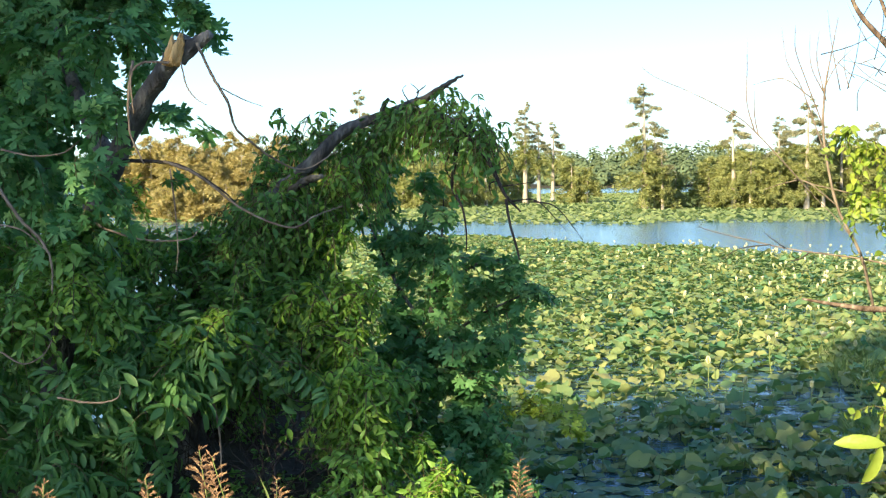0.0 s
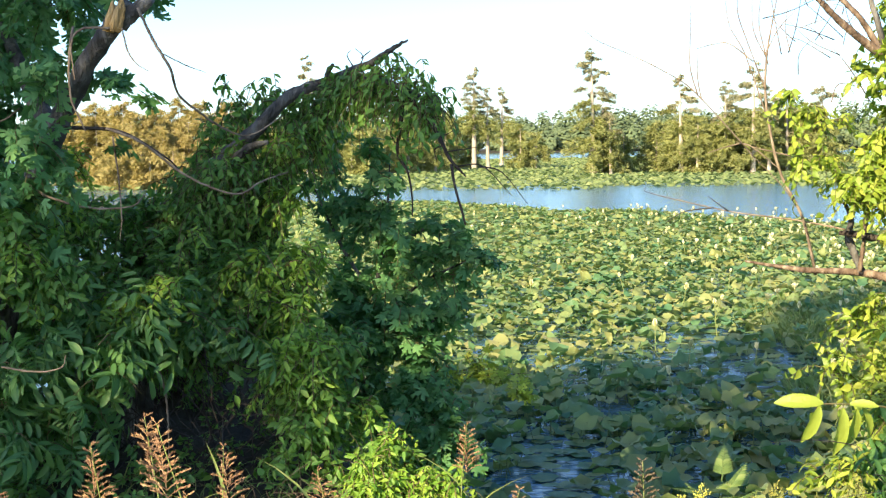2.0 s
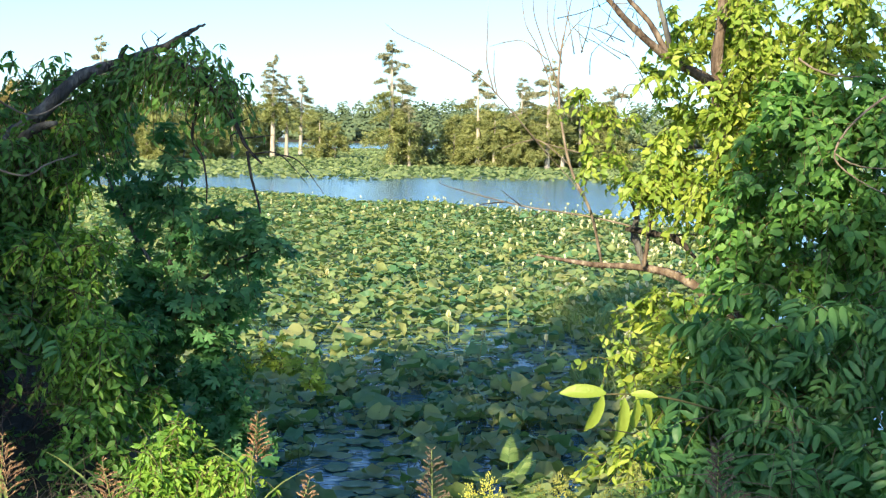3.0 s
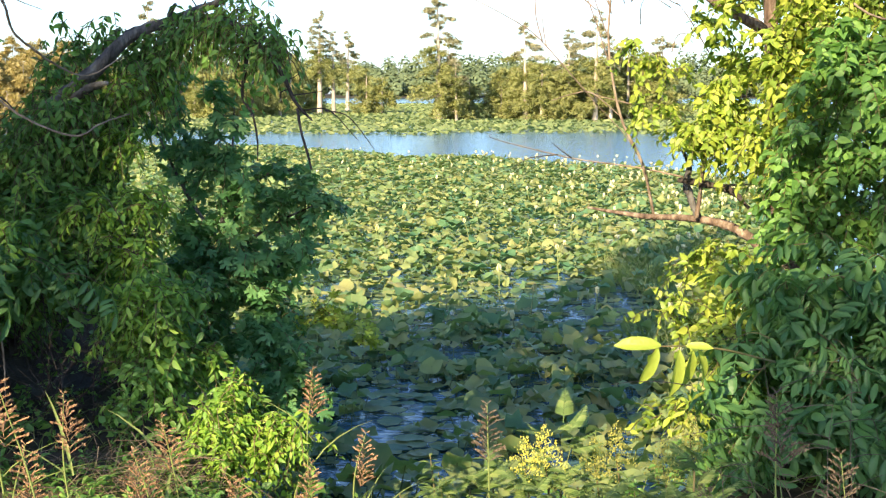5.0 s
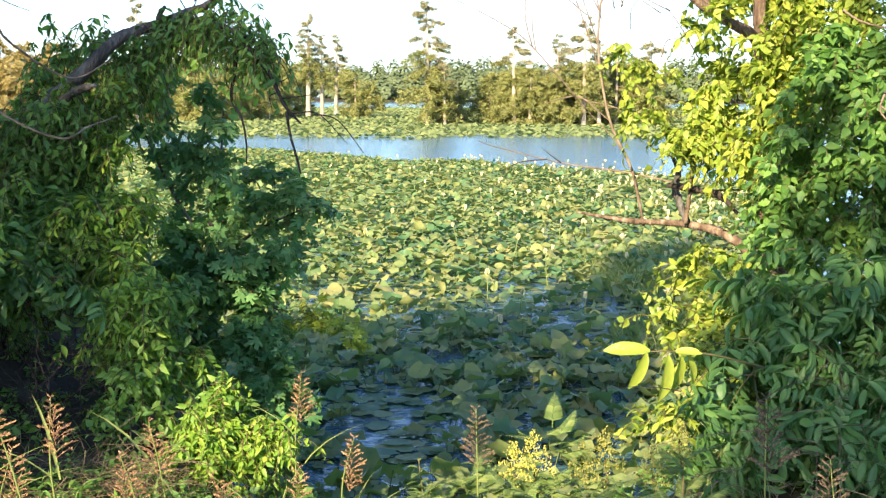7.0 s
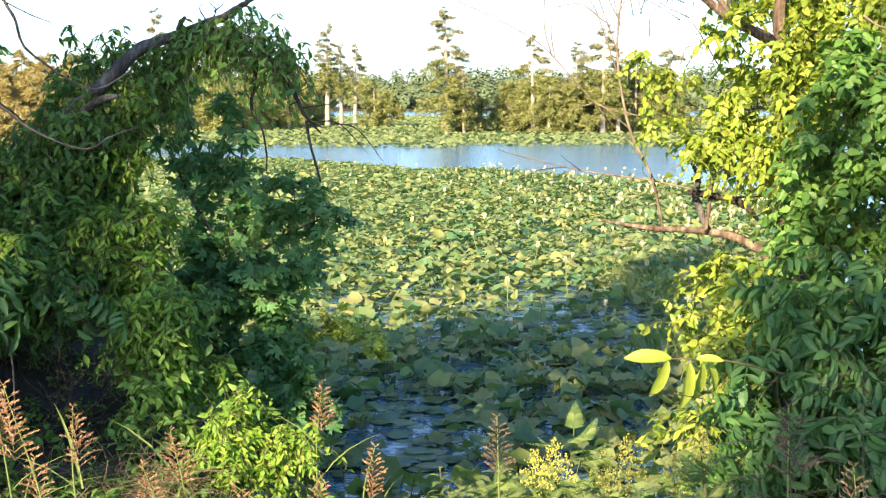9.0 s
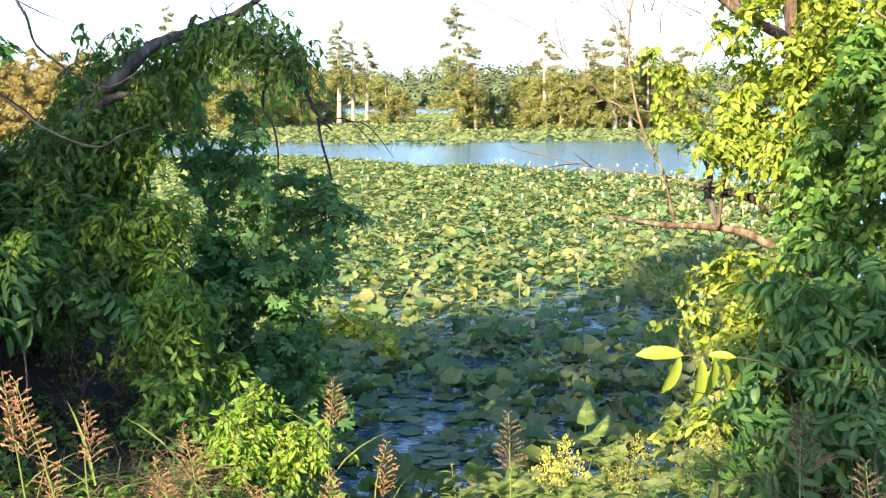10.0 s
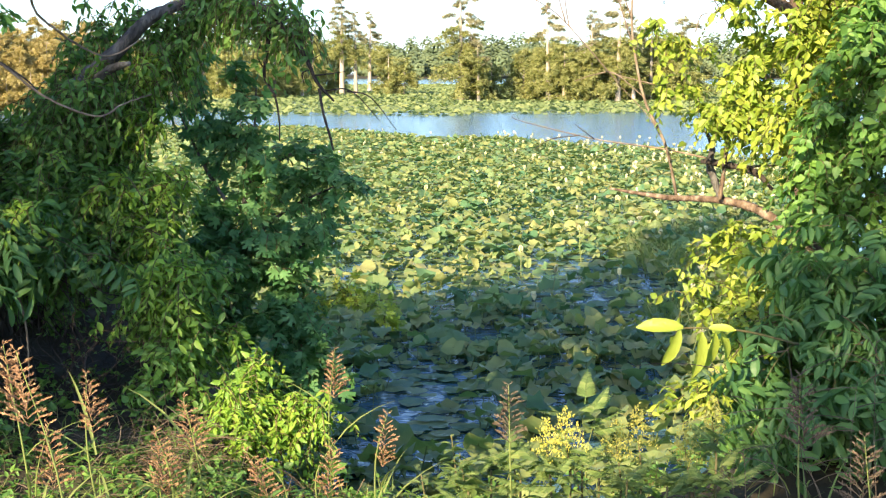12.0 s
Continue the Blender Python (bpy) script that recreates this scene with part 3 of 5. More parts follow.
RUST_LABEL = "rust-gold bald cypress with pale trunk across the lake"
CYPRESSES = [
    ((-0.2, 116.0, 0.1), 10.9, 2.5, CYPRESS, CYPRESS_TOP, 0.08, 1.1, ((-0.4, 0, 1.0), (0.5, 0.4, 0.62), (1.1, -0.6, 0.5)), 0.75),
    ((-13.7, 150.0, 0.2), 11.5, 2.2, CYPRESS, CYPRESS_TOP, 0.38, 0.9, ((-0.3, 0, 1.0), (1.2, 0.5, 0.8)), 0.5),
    ((-12.4, 170.0, 0.7), 10.2, 2.4, CYPRESS, CYPRESS_TOP, 0.35, 0.8, ((0, 0, 1.0),), 0.5),
    ((-8.0, 150.0, 0.6), 5.0, 2.6, CYPRESS, CYPRESS, 0.05, 1.3, ((-0.8, 0, 1.0), (0.9, 0, 0.85)), 0.4),
    ((7.0, 118.0, -0.1), 8.6, 2.2, CYPRESS, CYPRESS_TOP, 0.1, 1.0, ((0, 0, 1.0),), 0.8),
    ((6.1, 124.0, -0.0), 5.2, 2.7, CYPRESS, CYPRESS, 0.03, 1.3, ((-1.0, 0, 0.9), (1.0, 0.5, 1.0)), 0.4),
    ((9.0, 116.0, -0.1), 5.0, 2.5, CYPRESS, CYPRESS, 0.03, 1.4, ((-0.8, 0, 1.0), (1.0, 0, 0.9)), 0.4),
    ((10.5, 116.0, -0.0), 7.8, 2.1, CYPRESS, CYPRESS_TOP, 0.1, 1.1, ((0, 0, 1.0),), 0.7),
    ((12.7, 115.0, -0.1), 9.3, 2.4, CYPRESS, CYPRESS_TOP, 0.1, 1.1, ((0, 0, 1.0), (1.4, 0.5, 0.75)), 0.7),
    ((15.9, 118.0, -0.2), 7.0, 2.6, CYPRESS, CYPRESS, 0.05, 1.1, ((0, 0, 1.0), (2.0, 0, 0.9)), 0.5),
    ((-18.9, 132.0, 0.1), 7.2, 2.6, CYPRESS, CYPRESS, 0.12, 1.1, ((0, 0, 1.0), (2.6, 0.8, 0.85)), 0.5),
    ((-17.2, 150.0, 0.2), 6.6, 2.7, CYPRESS, CYPRESS, 0.1, 1.1, ((0, 0, 1.0),), 0.5),
    ((-21.4, 124.0, 0.1), 6.4, 2.5, CYPRESS, CYPRESS, 0.1, 1.1, ((0, 0, 1.0), (-1.8, 0.8, 0.9)), 0.5),
    ((-25.1, 128.0, 0.2), 6.0, 2.4, CYPRESS, CYPRESS, 0.1, 1.0, ((0, 0, 1.0),), 0.5),
    ((-27.1, 124.0, 0.1), 11.2, 2.2, CYPRESS, CYPRESS_TOP, 0.1, 1.0, ((0, 0, 1.0),), 0.6),
    ((7.5, 190.0, 0.3), 4.6, 2.0, CYPRESS, CYPRESS, 0.1, 1.0, ((0, 0, 1.0),), 0.5),
    ((-31.1, 126.0, 0.2), 8.0, 2.4, CYPRESS, CYPRESS, 0.1, 1.0, ((0, 0, 1.0), (-2.2, 1, 0.9)), 0.5),
    ((18.9, 118.0, -0.2), 7.4, 2.6, CYPRESS, CYPRESS_TOP, 0.06, 1.1, ((0, 0, 1.0),), 0.5),
]
for place, h, w in (((-25.4, 134.0, 0.2), 4.6, 2.6), ((-21.7, 136.0, 0.2), 5.2, 2.6), ((-18.4, 145.0, 0.3), 5.4, 2.6), ((1.3, 122.0, 0.3), 4.0, 2.2), ((7.6, 120.0, 0.0), 4.6, 2.8), ((11.9, 120.0, -0.1), 5.2, 2.8), ((14.6, 120.0, -0.1), 5.4, 2.8), ((18.2, 122.0, -0.2), 5.6, 2.8), ((-16.1, 155.0, 0.2), 5.8, 2.4), ((-27.2, 130.0, 0.2), 5.0, 2.6), ((-30.1, 130.0, 0.2), 5.4, 2.6)):
    CYPRESSES.append((place, h, w, CYPRESS, CYPRESS, 0.02, 1.2, ((-0.7, 0, 1.0), (0.8, 0.4, 0.9)), 0.4, "bushy young cypress rising from the lotus marsh", 0.09))
for place, *rest in CYPRESSES:
    cypress(flat(place), *rest)
for place, h, w in (((-36.3, 100.0, 0.0), 6.3, 2.3), ((-34.8, 103.0, -0.1), 6.0, 2.2), ((-34.5, 108.0, 0.1), 7.0, 2.3), ((-31.7, 105.0, -0.0), 6.4, 2.3), ((-32.2, 92.0, -0.0), 3.0, 2.0), ((-29.9, 92.0, -0.0), 2.6, 2.0), ((-30.8, 110.0, 0.0), 6.6, 2.4), ((-40.0, 104.0, 0.0), 6.4, 2.4), ((-42.2, 104.0, 0.0), 6.2, 2.4), ((-34.3, 96.0, -0.0), 4.6, 2.4), ((-32.2, 97.0, -0.1), 4.4, 2.4), ((-30.6, 98.0, -0.1), 4.8, 2.4), ((-29.4, 100.0, -0.1), 4.2, 2.2), ((-30.9, 90.0, -0.0), 2.2, 2.2), ((-33.4, 90.0, -0.0), 2.6, 2.2)):
    cypress(flat(place), h, w, CYPRESS_RUST, CYPRESS_RUST, 0.03, 1.5, ((0, 0, 1.0), (1.3, 0.6, 0.85)), 0.5, RUST_LABEL, 0.11)


# ---- far forest ----
def far_forest():
    """The wooded shore beyond the marsh."""
    wood = thing("far_forest", (0, 730, 0), "hazy green line of distant trees on the far shore", "forest", kind="stuff")
    at, size, up = [], [], []
    for row, (y, zt, step) in enumerate(((700, 15, 5.5), (720, 20, 5.5), (750, 25, 6), (800, 30, 6.5))):
        for x in np.arange(-520, 420, step):
            h = zt * (0.8 + 0.35 * noise.noise(Vector((x * 0.012, row * 5, 0))) + rng.uniform(-0.12, 0.14))
            w = rng.uniform(3.5, 6.0)
            cx, cy = x + rng.normal(0, 2), y + rng.normal(0, 6)
            d = unit(rng.normal(0, 1, (260, 3)))
            reach = rng.uniform(0.6, 1.05, (260, 1))
            at.append(np.array([cx, cy - 730, h * 0.55]) + d * reach * [w, w, h * 0.45])
            up.append(d + [0, 0, 0.4])
            size.append(rng.uniform(1.1, 2.4, 260))
    at, up = np.vstack(at), unit(np.vstack(up))
    tip = unit(np.cross(up, rng.normal(0, 1, up.shape)))
    v, f = place_leaves(TUFT, at, tip, up, np.concatenate(size))
    part("crowns", mesh_data("crowns", v, f, FOREST), wood, kind="stuff")


far_forest()

# ---- overgrown bush with the broken tree and the arched trunk ----
def ground_at(x, y):
    return float(bank_height(np.array(x), np.array(y)))


def down(p, dz=0.05):
    return (p[0], p[1], ground_at(p[0], p[1]) - dz)


def strand(points, radius, mat=STRAND, name="vine_strand", label="bare dry vine strand hanging in a curve"):
    ob = thing(name, points[0], label, "vine", "vine strands")
    limb("stem", points, [radius, radius * 0.9, radius * 0.7, radius * 0.4], mat, ob, 6, 0.08, 8, wobble=radius * 0.12)
    return ob


def broken_tree():
    tree = thing("broken_maple_tree", down((-2.82, 6.00, 1.68)), "leaning grey maple trunk with a splintered broken top", "tree")
    limb("trunk", [down((-2.86, 6.00, 1.35)), (-2.73, 5.90, 1.96), (-2.56, 5.80, 2.30), (-2.44, 5.75, 2.51), (-2.32, 5.70, 2.71), (-2.17, 5.60, 2.91), (-2.02, 5.50, 3.04), (-1.96, 5.50, 3.14)], [0.09, 0.066, 0.056, 0.05, 0.045, 0.042, 0.04, 0.035], BARK, tree, 16, 0.08, wobble=0.003)
    for a, h, r in ((0.0, 0.06, 0.02), (0.7, 0.085, 0.012), (1.3, 0.09, 0.014), (2.0, 0.05, 0.014), (2.6, 0.06, 0.018), (3.3, 0.075, 0.011), (3.9, 0.08, 0.013), (5.1, 0.055, 0.017), (5.7, 0.07, 0.011)):
        foot = np.array((-1.99, 5.46, 3.06)) + [math.cos(a) * 0.022, math.sin(a) * 0.022 - 0.02, 0]
        limb("splinter", [foot - [0.02, 0, 0.05], foot + [0.005, 0, h * 0.5], foot + [0.012, 0, h]], [r * 1.2, r, r * 0.15], WOOD_RAW, tree, 6, 0.25, 3, "bright splintered wood")
    limb("stub", [(-1.99, 5.50, 3.05), (-1.90, 5.48, 3.11), (-1.84, 5.46, 3.14)], [0.04, 0.03, 0.02], BARK, tree, 8, 0.1)
    limb("limb", [(-2.40, 5.75, 2.58), (-2.68, 6.10, 2.86), (-2.93, 6.40, 3.19), (-3.07, 6.60, 3.64)], [0.05, 0.04, 0.03, 0.02], BARK, tree, 8)
    limb("twig", [(-2.34, 5.70, 2.62), (-2.13, 5.65, 2.61), (-2.00, 5.60, 2.58), (-1.84, 5.60, 2.48), (-1.78, 5.60, 2.42)], [0.009, 0.008, 0.006, 0.004, 0.003], DEAD, tree, 5)
    # Last four clumps are unseen, added overhead to keep sky light off the crown.
    foliage(tree, [((-3.41, 6.90, 3.40), (0.5, 0.4, 0.42), 130), ((-2.92, 6.80, 3.43), (0.36, 0.4, 0.28), 100), ((-3.26, 6.90, 2.94), (0.40, 0.4, 0.4), 130), ((-3.72, 6.90, 2.82), (0.45, 0.45, 0.5), 100), ((-3.39, 6.80, 2.48), (0.36, 0.4, 0.3), 90), ((-2.98, 6.20, 3.11), (0.28, 0.2, 0.3), 50), ((-3.06, 6.10, 2.70), (0.25, 0.2, 0.25), 40),
                   ((-2.64, 6.60, 3.63), (0.3, 0.4, 0.22), 60), ((-3.13, 6.80, 3.85), (0.7, 0.6, 0.35), 120), ((-2.19, 5.80, 2.80), (0.07, 0.08, 0.12), 8), ((-2.47, 5.60, 2.58), (0.12, 0.1, 0.16), 20), ((-2.29, 5.50, 2.84), (0.06, 0.05, 0.1), 8), ((-2.58, 5.60, 2.36), (0.15, 0.1, 0.1), 18), ((-1.99, 5.60, 3.26), (0.09, 0.12, 0.05), 8), ((-2.42, 5.90, 3.00), (0.1, 0.1, 0.12), 10), ((-2.47, 5.90, 3.21), (0.15, 0.12, 0.1), 14), ((-2.13, 5.70, 2.90), (0.05, 0.05, 0.06), 4), ((-2.15, 5.60, 2.50), (0.03, 0.04, 0.05), 3), ((-1.89, 5.60, 2.69), (0.06, 0.03, 0.04), 2), ((-3.7, 6.4, 4.4), (0.8, 0.8, 0.4), 150), ((-4.4, 5.6, 4.0), (0.6, 0.8, 0.6), 120), ((-3.6, 5.0, 4.35), (0.8, 0.6, 0.4), 130), ((-4.7, 6.5, 3.6), (0.5, 0.9, 0.9), 150)],
            PALMATE, MAPLE, 0.078, 0.15, 10, 0.75, label="dark green lobed maple leaves")
    return tree


broken_tree()


def arched_trunk():
    arch = thing("arched_vine_trunk", down((-2.49, 6.90, 1.56)), "bent dead trunk draped with green vines", "tree")
    spine = [down((-2.49, 6.90, 1.56)), (-2.35, 6.90, 1.99), (-2.16, 6.90, 2.29), (-1.92, 6.90, 2.50), (-1.75, 6.90, 2.65), (-1.61, 6.95, 2.79), (-1.41, 7.00, 2.87), (-1.16, 6.80, 2.94), (-1.02, 6.65, 3.00), (-0.93, 6.60, 3.04)]
    limb("trunk", spine, [0.085, 0.06, 0.048, 0.04, 0.036, 0.032, 0.026, 0.02, 0.013, 0.005], BARK, arch, 14, 0.06, wobble=0.002)
    limb("stub", [(-1.42, 6.98, 2.87), (-1.40, 6.95, 2.92), (-1.37, 6.93, 2.95)], [0.018, 0.014, 0.009], BARK, arch, 7, 0.1)
    limb("stub", [(-1.87, 6.80, 2.47), (-1.75, 6.70, 2.53), (-1.66, 6.65, 2.55)], [0.03, 0.022, 0.01], BARK, arch, 7, 0.1)
    limb("bough", [(-1.38, 7.00, 2.87), (-1.16, 6.80, 2.87), (-0.97, 6.60, 2.81), (-0.83, 6.50, 2.74), (-0.73, 6.45, 2.68)], [0.02, 0.017, 0.014, 0.01, 0.005], BARK, arch, 8)
    d1 = [(-0.97, 6.60, 2.81), (-0.86, 6.50, 2.70), (-0.78, 6.45, 2.60), (-0.71, 6.40, 2.46), (-0.63, 6.40, 2.37)]
    limb("dead_branch", d1, [0.011, 0.012, 0.011, 0.009, 0.004], DEAD, arch, 8, 0.12)
    limb("dead_branch", [(-0.70, 6.40, 2.43), (-0.68, 6.37, 2.32), (-0.65, 6.35, 2.22), (-0.63, 6.35, 2.14)], [0.008, 0.007, 0.006, 0.005], DEAD, arch, 6, 0.12)
    limb("dead_branch", [(-0.95, 6.60, 2.78), (-0.97, 6.60, 2.63), (-0.99, 6.60, 2.49), (-0.94, 6.60, 2.39), (-0.92, 6.60, 2.27), (-0.92, 6.60, 2.17)], [0.011, 0.01, 0.008, 0.006, 0.005, 0.003], DEAD, arch, 6, 0.12)
    for a, b, c in (((-0.67, 6.40, 2.42), (-0.54, 6.30, 2.42), (-0.40, 6.25, 2.28)), ((-0.78, 6.45, 2.58), (-0.73, 6.40, 2.57), (-0.69, 6.40, 2.59)), ((-0.74, 6.42, 2.52), (-0.78, 6.40, 2.50), (-0.77, 6.40, 2.45)), ((-0.72, 6.40, 2.49), (-0.64, 6.35, 2.50), (-0.57, 6.35, 2.51)), ((-0.86, 6.50, 2.69), (-0.81, 6.50, 2.66), (-0.77, 6.50, 2.66)), ((-0.56, 6.30, 2.42), (-0.45, 6.30, 2.39), (-0.33, 6.30, 2.24)), ((-0.98, 6.60, 2.51), (-1.02, 6.60, 2.58), (-1.00, 6.60, 2.66)),
                    ((-1.21, 6.80, 2.93), (-1.19, 6.80, 2.98), (-1.23, 6.80, 3.02)), ((-1.20, 6.80, 2.97), (-1.16, 6.80, 3.00), (-1.15, 6.80, 3.01)), ((-1.25, 6.90, 2.92), (-1.29, 6.90, 2.99), (-1.27, 6.90, 3.02))):
        limb("twig", [a, b, c], [0.004, 0.003, 0.0015], DEAD, arch, 5, 0.1)
    hang_leaves(arch, [(-2.10, 6.95, 2.17), (-1.86, 6.95, 2.33), (-1.69, 7.00, 2.51), (-1.57, 7.05, 2.66), (-1.45, 7.05, 2.77)], POINTED, VINE, 0.056, 190, 0.045, 0.05)
    hang_leaves(arch, [(-1.97, 6.75, 2.18), (-1.74, 6.75, 2.36), (-1.58, 6.80, 2.57), (-1.44, 6.85, 2.72)], POINTED, VINE_DAPPLED, 0.052, 60, 0.04, 0.05)
    hang_leaves(arch, [(-1.38, 7.00, 2.84), (-1.19, 6.80, 2.85), (-1.02, 6.65, 2.83), (-0.86, 6.50, 2.76), (-0.80, 6.45, 2.72)], POINTED, VINE, 0.05, 80, 0.03, 0.035, shoots=0.12)
    hang_leaves(arch, [(-1.33, 6.90, 2.86), (-1.15, 6.75, 2.91), (-0.99, 6.65, 2.93), (-0.90, 6.55, 2.87), (-0.76, 6.45, 2.71)], POINTED, VINE_DAPPLED, 0.046, 44, 0.035, 0.03, shoots=0.1)
    hang_leaves(arch, [(-1.53, 7.00, 2.81), (-1.33, 6.90, 2.86), (-1.10, 6.75, 2.89)], POINTED, VINE, 0.048, 70, 0.03, 0.035, shoots=0.1)
    hang_leaves(arch, [(-2.26, 6.95, 2.30), (-2.12, 7.00, 2.48), (-1.98, 7.05, 2.64), (-1.83, 7.05, 2.74), (-1.70, 7.05, 2.82)], POINTED, VINE, 0.055, 70, 0.04, 0.03)
    hang_leaves(arch, [(-2.12, 6.66, 2.22), (-1.98, 6.66, 2.36), (-1.86, 6.66, 2.46)], POINTED, VINE, 0.055, 60, 0.05, 0.03)
    hang_leaves(arch, [(-2.30, 6.72, 2.08), (-2.12, 6.75, 2.27), (-1.95, 6.75, 2.40), (-1.80, 6.78, 2.52)], POINTED, VINE, 0.055, 120, 0.045, 0.03)
    hang_leaves(arch, [(-1.99, 7.10, 2.77), (-1.87, 7.10, 2.82), (-1.68, 7.10, 2.85)], POINTED, VINE, 0.05, 14, 0.05, 0.02, shoots=0.12)
    return arch


arched_trunk()


def vine_mass():
    bush = thing("vine_covered_bush", down((-2.40, 6.40, 1.29)), "dense dark green mass of climbing vines", "bush")
    foliage(bush, [((-3.12, 6.30, 2.06), (0.45, 0.35, 0.2), 154), ((-3.57, 6.40, 1.85), (0.4, 0.45, 0.5), 126), ((-2.77, 6.60, 2.01), (0.42, 0.4, 0.2), 182), ((-2.72, 6.60, 2.20), (0.14, 0.15, 0.07), 36), ((-2.46, 6.60, 2.21), (0.16, 0.15, 0.07), 42), ((-2.24, 6.70, 2.22), (0.14, 0.15, 0.08), 36), ((-2.07, 6.80, 2.31), (0.1, 0.12, 0.08), 28), ((-2.28, 6.70, 2.00), (0.36, 0.4, 0.22), 168), ((-1.92, 6.80, 2.15), (0.26, 0.3, 0.22), 140), ((-2.58, 5.60, 2.20), (0.2, 0.1, 0.1), 56), ((-2.72, 5.60, 1.93), (0.3, 0.15, 0.15), 84), ((-2.53, 5.70, 1.97), (0.25, 0.15, 0.15), 84),
                   ((-1.72, 6.60, 1.84), (0.34, 0.36, 0.28), 182), ((-1.82, 6.90, 2.17), (0.12, 0.15, 0.2), 70), ((-1.96, 6.95, 2.36), (0.12, 0.12, 0.1), 36),
                   ((-2.16, 6.40, 1.77), (0.42, 0.36, 0.26), 168), ((-2.65, 6.30, 1.78), (0.45, 0.36, 0.28), 154), ((-1.78, 6.40, 1.64), (0.35, 0.3, 0.2), 112), ((-2.52, 7.00, 1.61), (0.6, 0.3, 0.3), 140), ((-3.37, 7.20, 1.32), (0.8, 0.25, 0.6), 280), ((-1.59, 7.20, 1.28), (0.35, 0.2, 0.5), 154), ((-2.58, 8.20, 1.21), (0.6, 0.15, 0.25), 238), ((-2.45, 7.60, 1.04), (0.45, 0.15, 0.3), 266), ((-3.70, 7.20, 1.49), (0.35, 0.2, 0.5), 210), ((-3.67, 7.10, 1.89), (0.3, 0.2, 0.35), 126), ((-3.24, 6.60, 1.10), (0.3, 0.2, 0.35), 98)],
            POINTED, VINE, 0.056, 0.13, 10, 0.7)
    foliage(bush, [((-2.65, 7.10, 2.12), (0.5, 0.12, 0.14), 170), ((-3.36, 7.20, 1.75), (0.35, 0.12, 0.3), 170), ((-3.70, 7.20, 2.01), (0.3, 0.12, 0.3), 120), ((-1.84, 7.20, 1.78), (0.3, 0.1, 0.25), 90)],
            POINTED, VINE, 0.06, 0.12, 11, 0.7, name="inner_foliage")
    foliage(bush, [((-1.38, 6.20, 1.62), (0.16, 0.2, 0.14), 50), ((-1.23, 6.10, 1.53), (0.16, 0.2, 0.14), 54), ((-1.44, 6.10, 1.48), (0.12, 0.15, 0.1), 30), ((-1.31, 6.00, 1.39), (0.14, 0.2, 0.1), 44), ((-1.12, 5.95, 1.35), (0.14, 0.2, 0.12), 50), ((-1.24, 5.90, 1.23), (0.12, 0.15, 0.09), 34), ((-1.34, 5.90, 1.28), (0.09, 0.12, 0.08), 22), ((-1.02, 5.80, 1.23), (0.12, 0.15, 0.1), 36), ((-1.15, 5.80, 1.12), (0.1, 0.12, 0.08), 26), ((-1.35, 5.80, 1.15), (0.07, 0.1, 0.07), 14), ((-0.92, 5.75, 1.14), (0.1, 0.12, 0.1), 26), ((-0.94, 5.70, 1.02), (0.1, 0.12, 0.08), 22), ((-1.06, 5.70, 1.02), (0.08, 0.1, 0.06), 14)],
            POINTED, VINE_DAPPLED, 0.05, 0.13, 11, 0.8, name="lower_foliage")
    # Lime clumps stand in for sun patches on the shaded bush.
    foliage(bush, [((-1.52, 6.25, 1.80), (0.1, 0.1, 0.1), 22), ((-1.41, 6.40, 1.86), (0.12, 0.1, 0.2), 24), ((-1.05, 5.70, 1.28), (0.05, 0.08, 0.09), 9), ((-0.95, 5.60, 1.18), (0.07, 0.1, 0.12), 14), ((-0.81, 5.50, 1.10), (0.07, 0.1, 0.1), 13), ((-1.02, 5.55, 1.04), (0.06, 0.08, 0.08), 9), ((-0.72, 5.50, 1.02), (0.04, 0.06, 0.05), 6), ((-0.86, 5.40, 0.96), (0.09, 0.1, 0.06), 10), ((-1.59, 6.70, 2.24), (0.1, 0.08, 0.1), 14), ((-1.52, 6.50, 2.02), (0.14, 0.1, 0.08), 20), ((-2.00, 6.30, 2.12), (0.12, 0.1, 0.08), 12), ((-1.67, 6.30, 1.98), (0.12, 0.1, 0.08), 12), ((-2.51, 6.00, 2.21), (0.12, 0.1, 0.12), 20), ((-2.56, 6.30, 2.46), (0.04, 0.05, 0.1), 14), ((-1.28, 5.90, 1.56), (0.16, 0.12, 0.12), 24), ((-2.20, 5.80, 1.84), (0.1, 0.1, 0.1), 10), ((-1.91, 5.90, 1.88), (0.16, 0.1, 0.08), 22), ((-1.58, 5.90, 1.80), (0.14, 0.1, 0.1), 20), ((-1.36, 5.90, 1.67), (0.1, 0.1, 0.1), 14), ((-1.74, 5.80, 1.69), (0.14, 0.08, 0.04), 10), ((-2.49, 5.60, 1.83), (0.1, 0.08, 0.08), 8), ((-2.51, 5.50, 2.09), (0.08, 0.06, 0.1), 7)],
            LANCE, LIME, 0.048, 0.12, 11, 0.9, name="dappled_foliage", label="yellow-green vine shoots with sun patches in their colour")
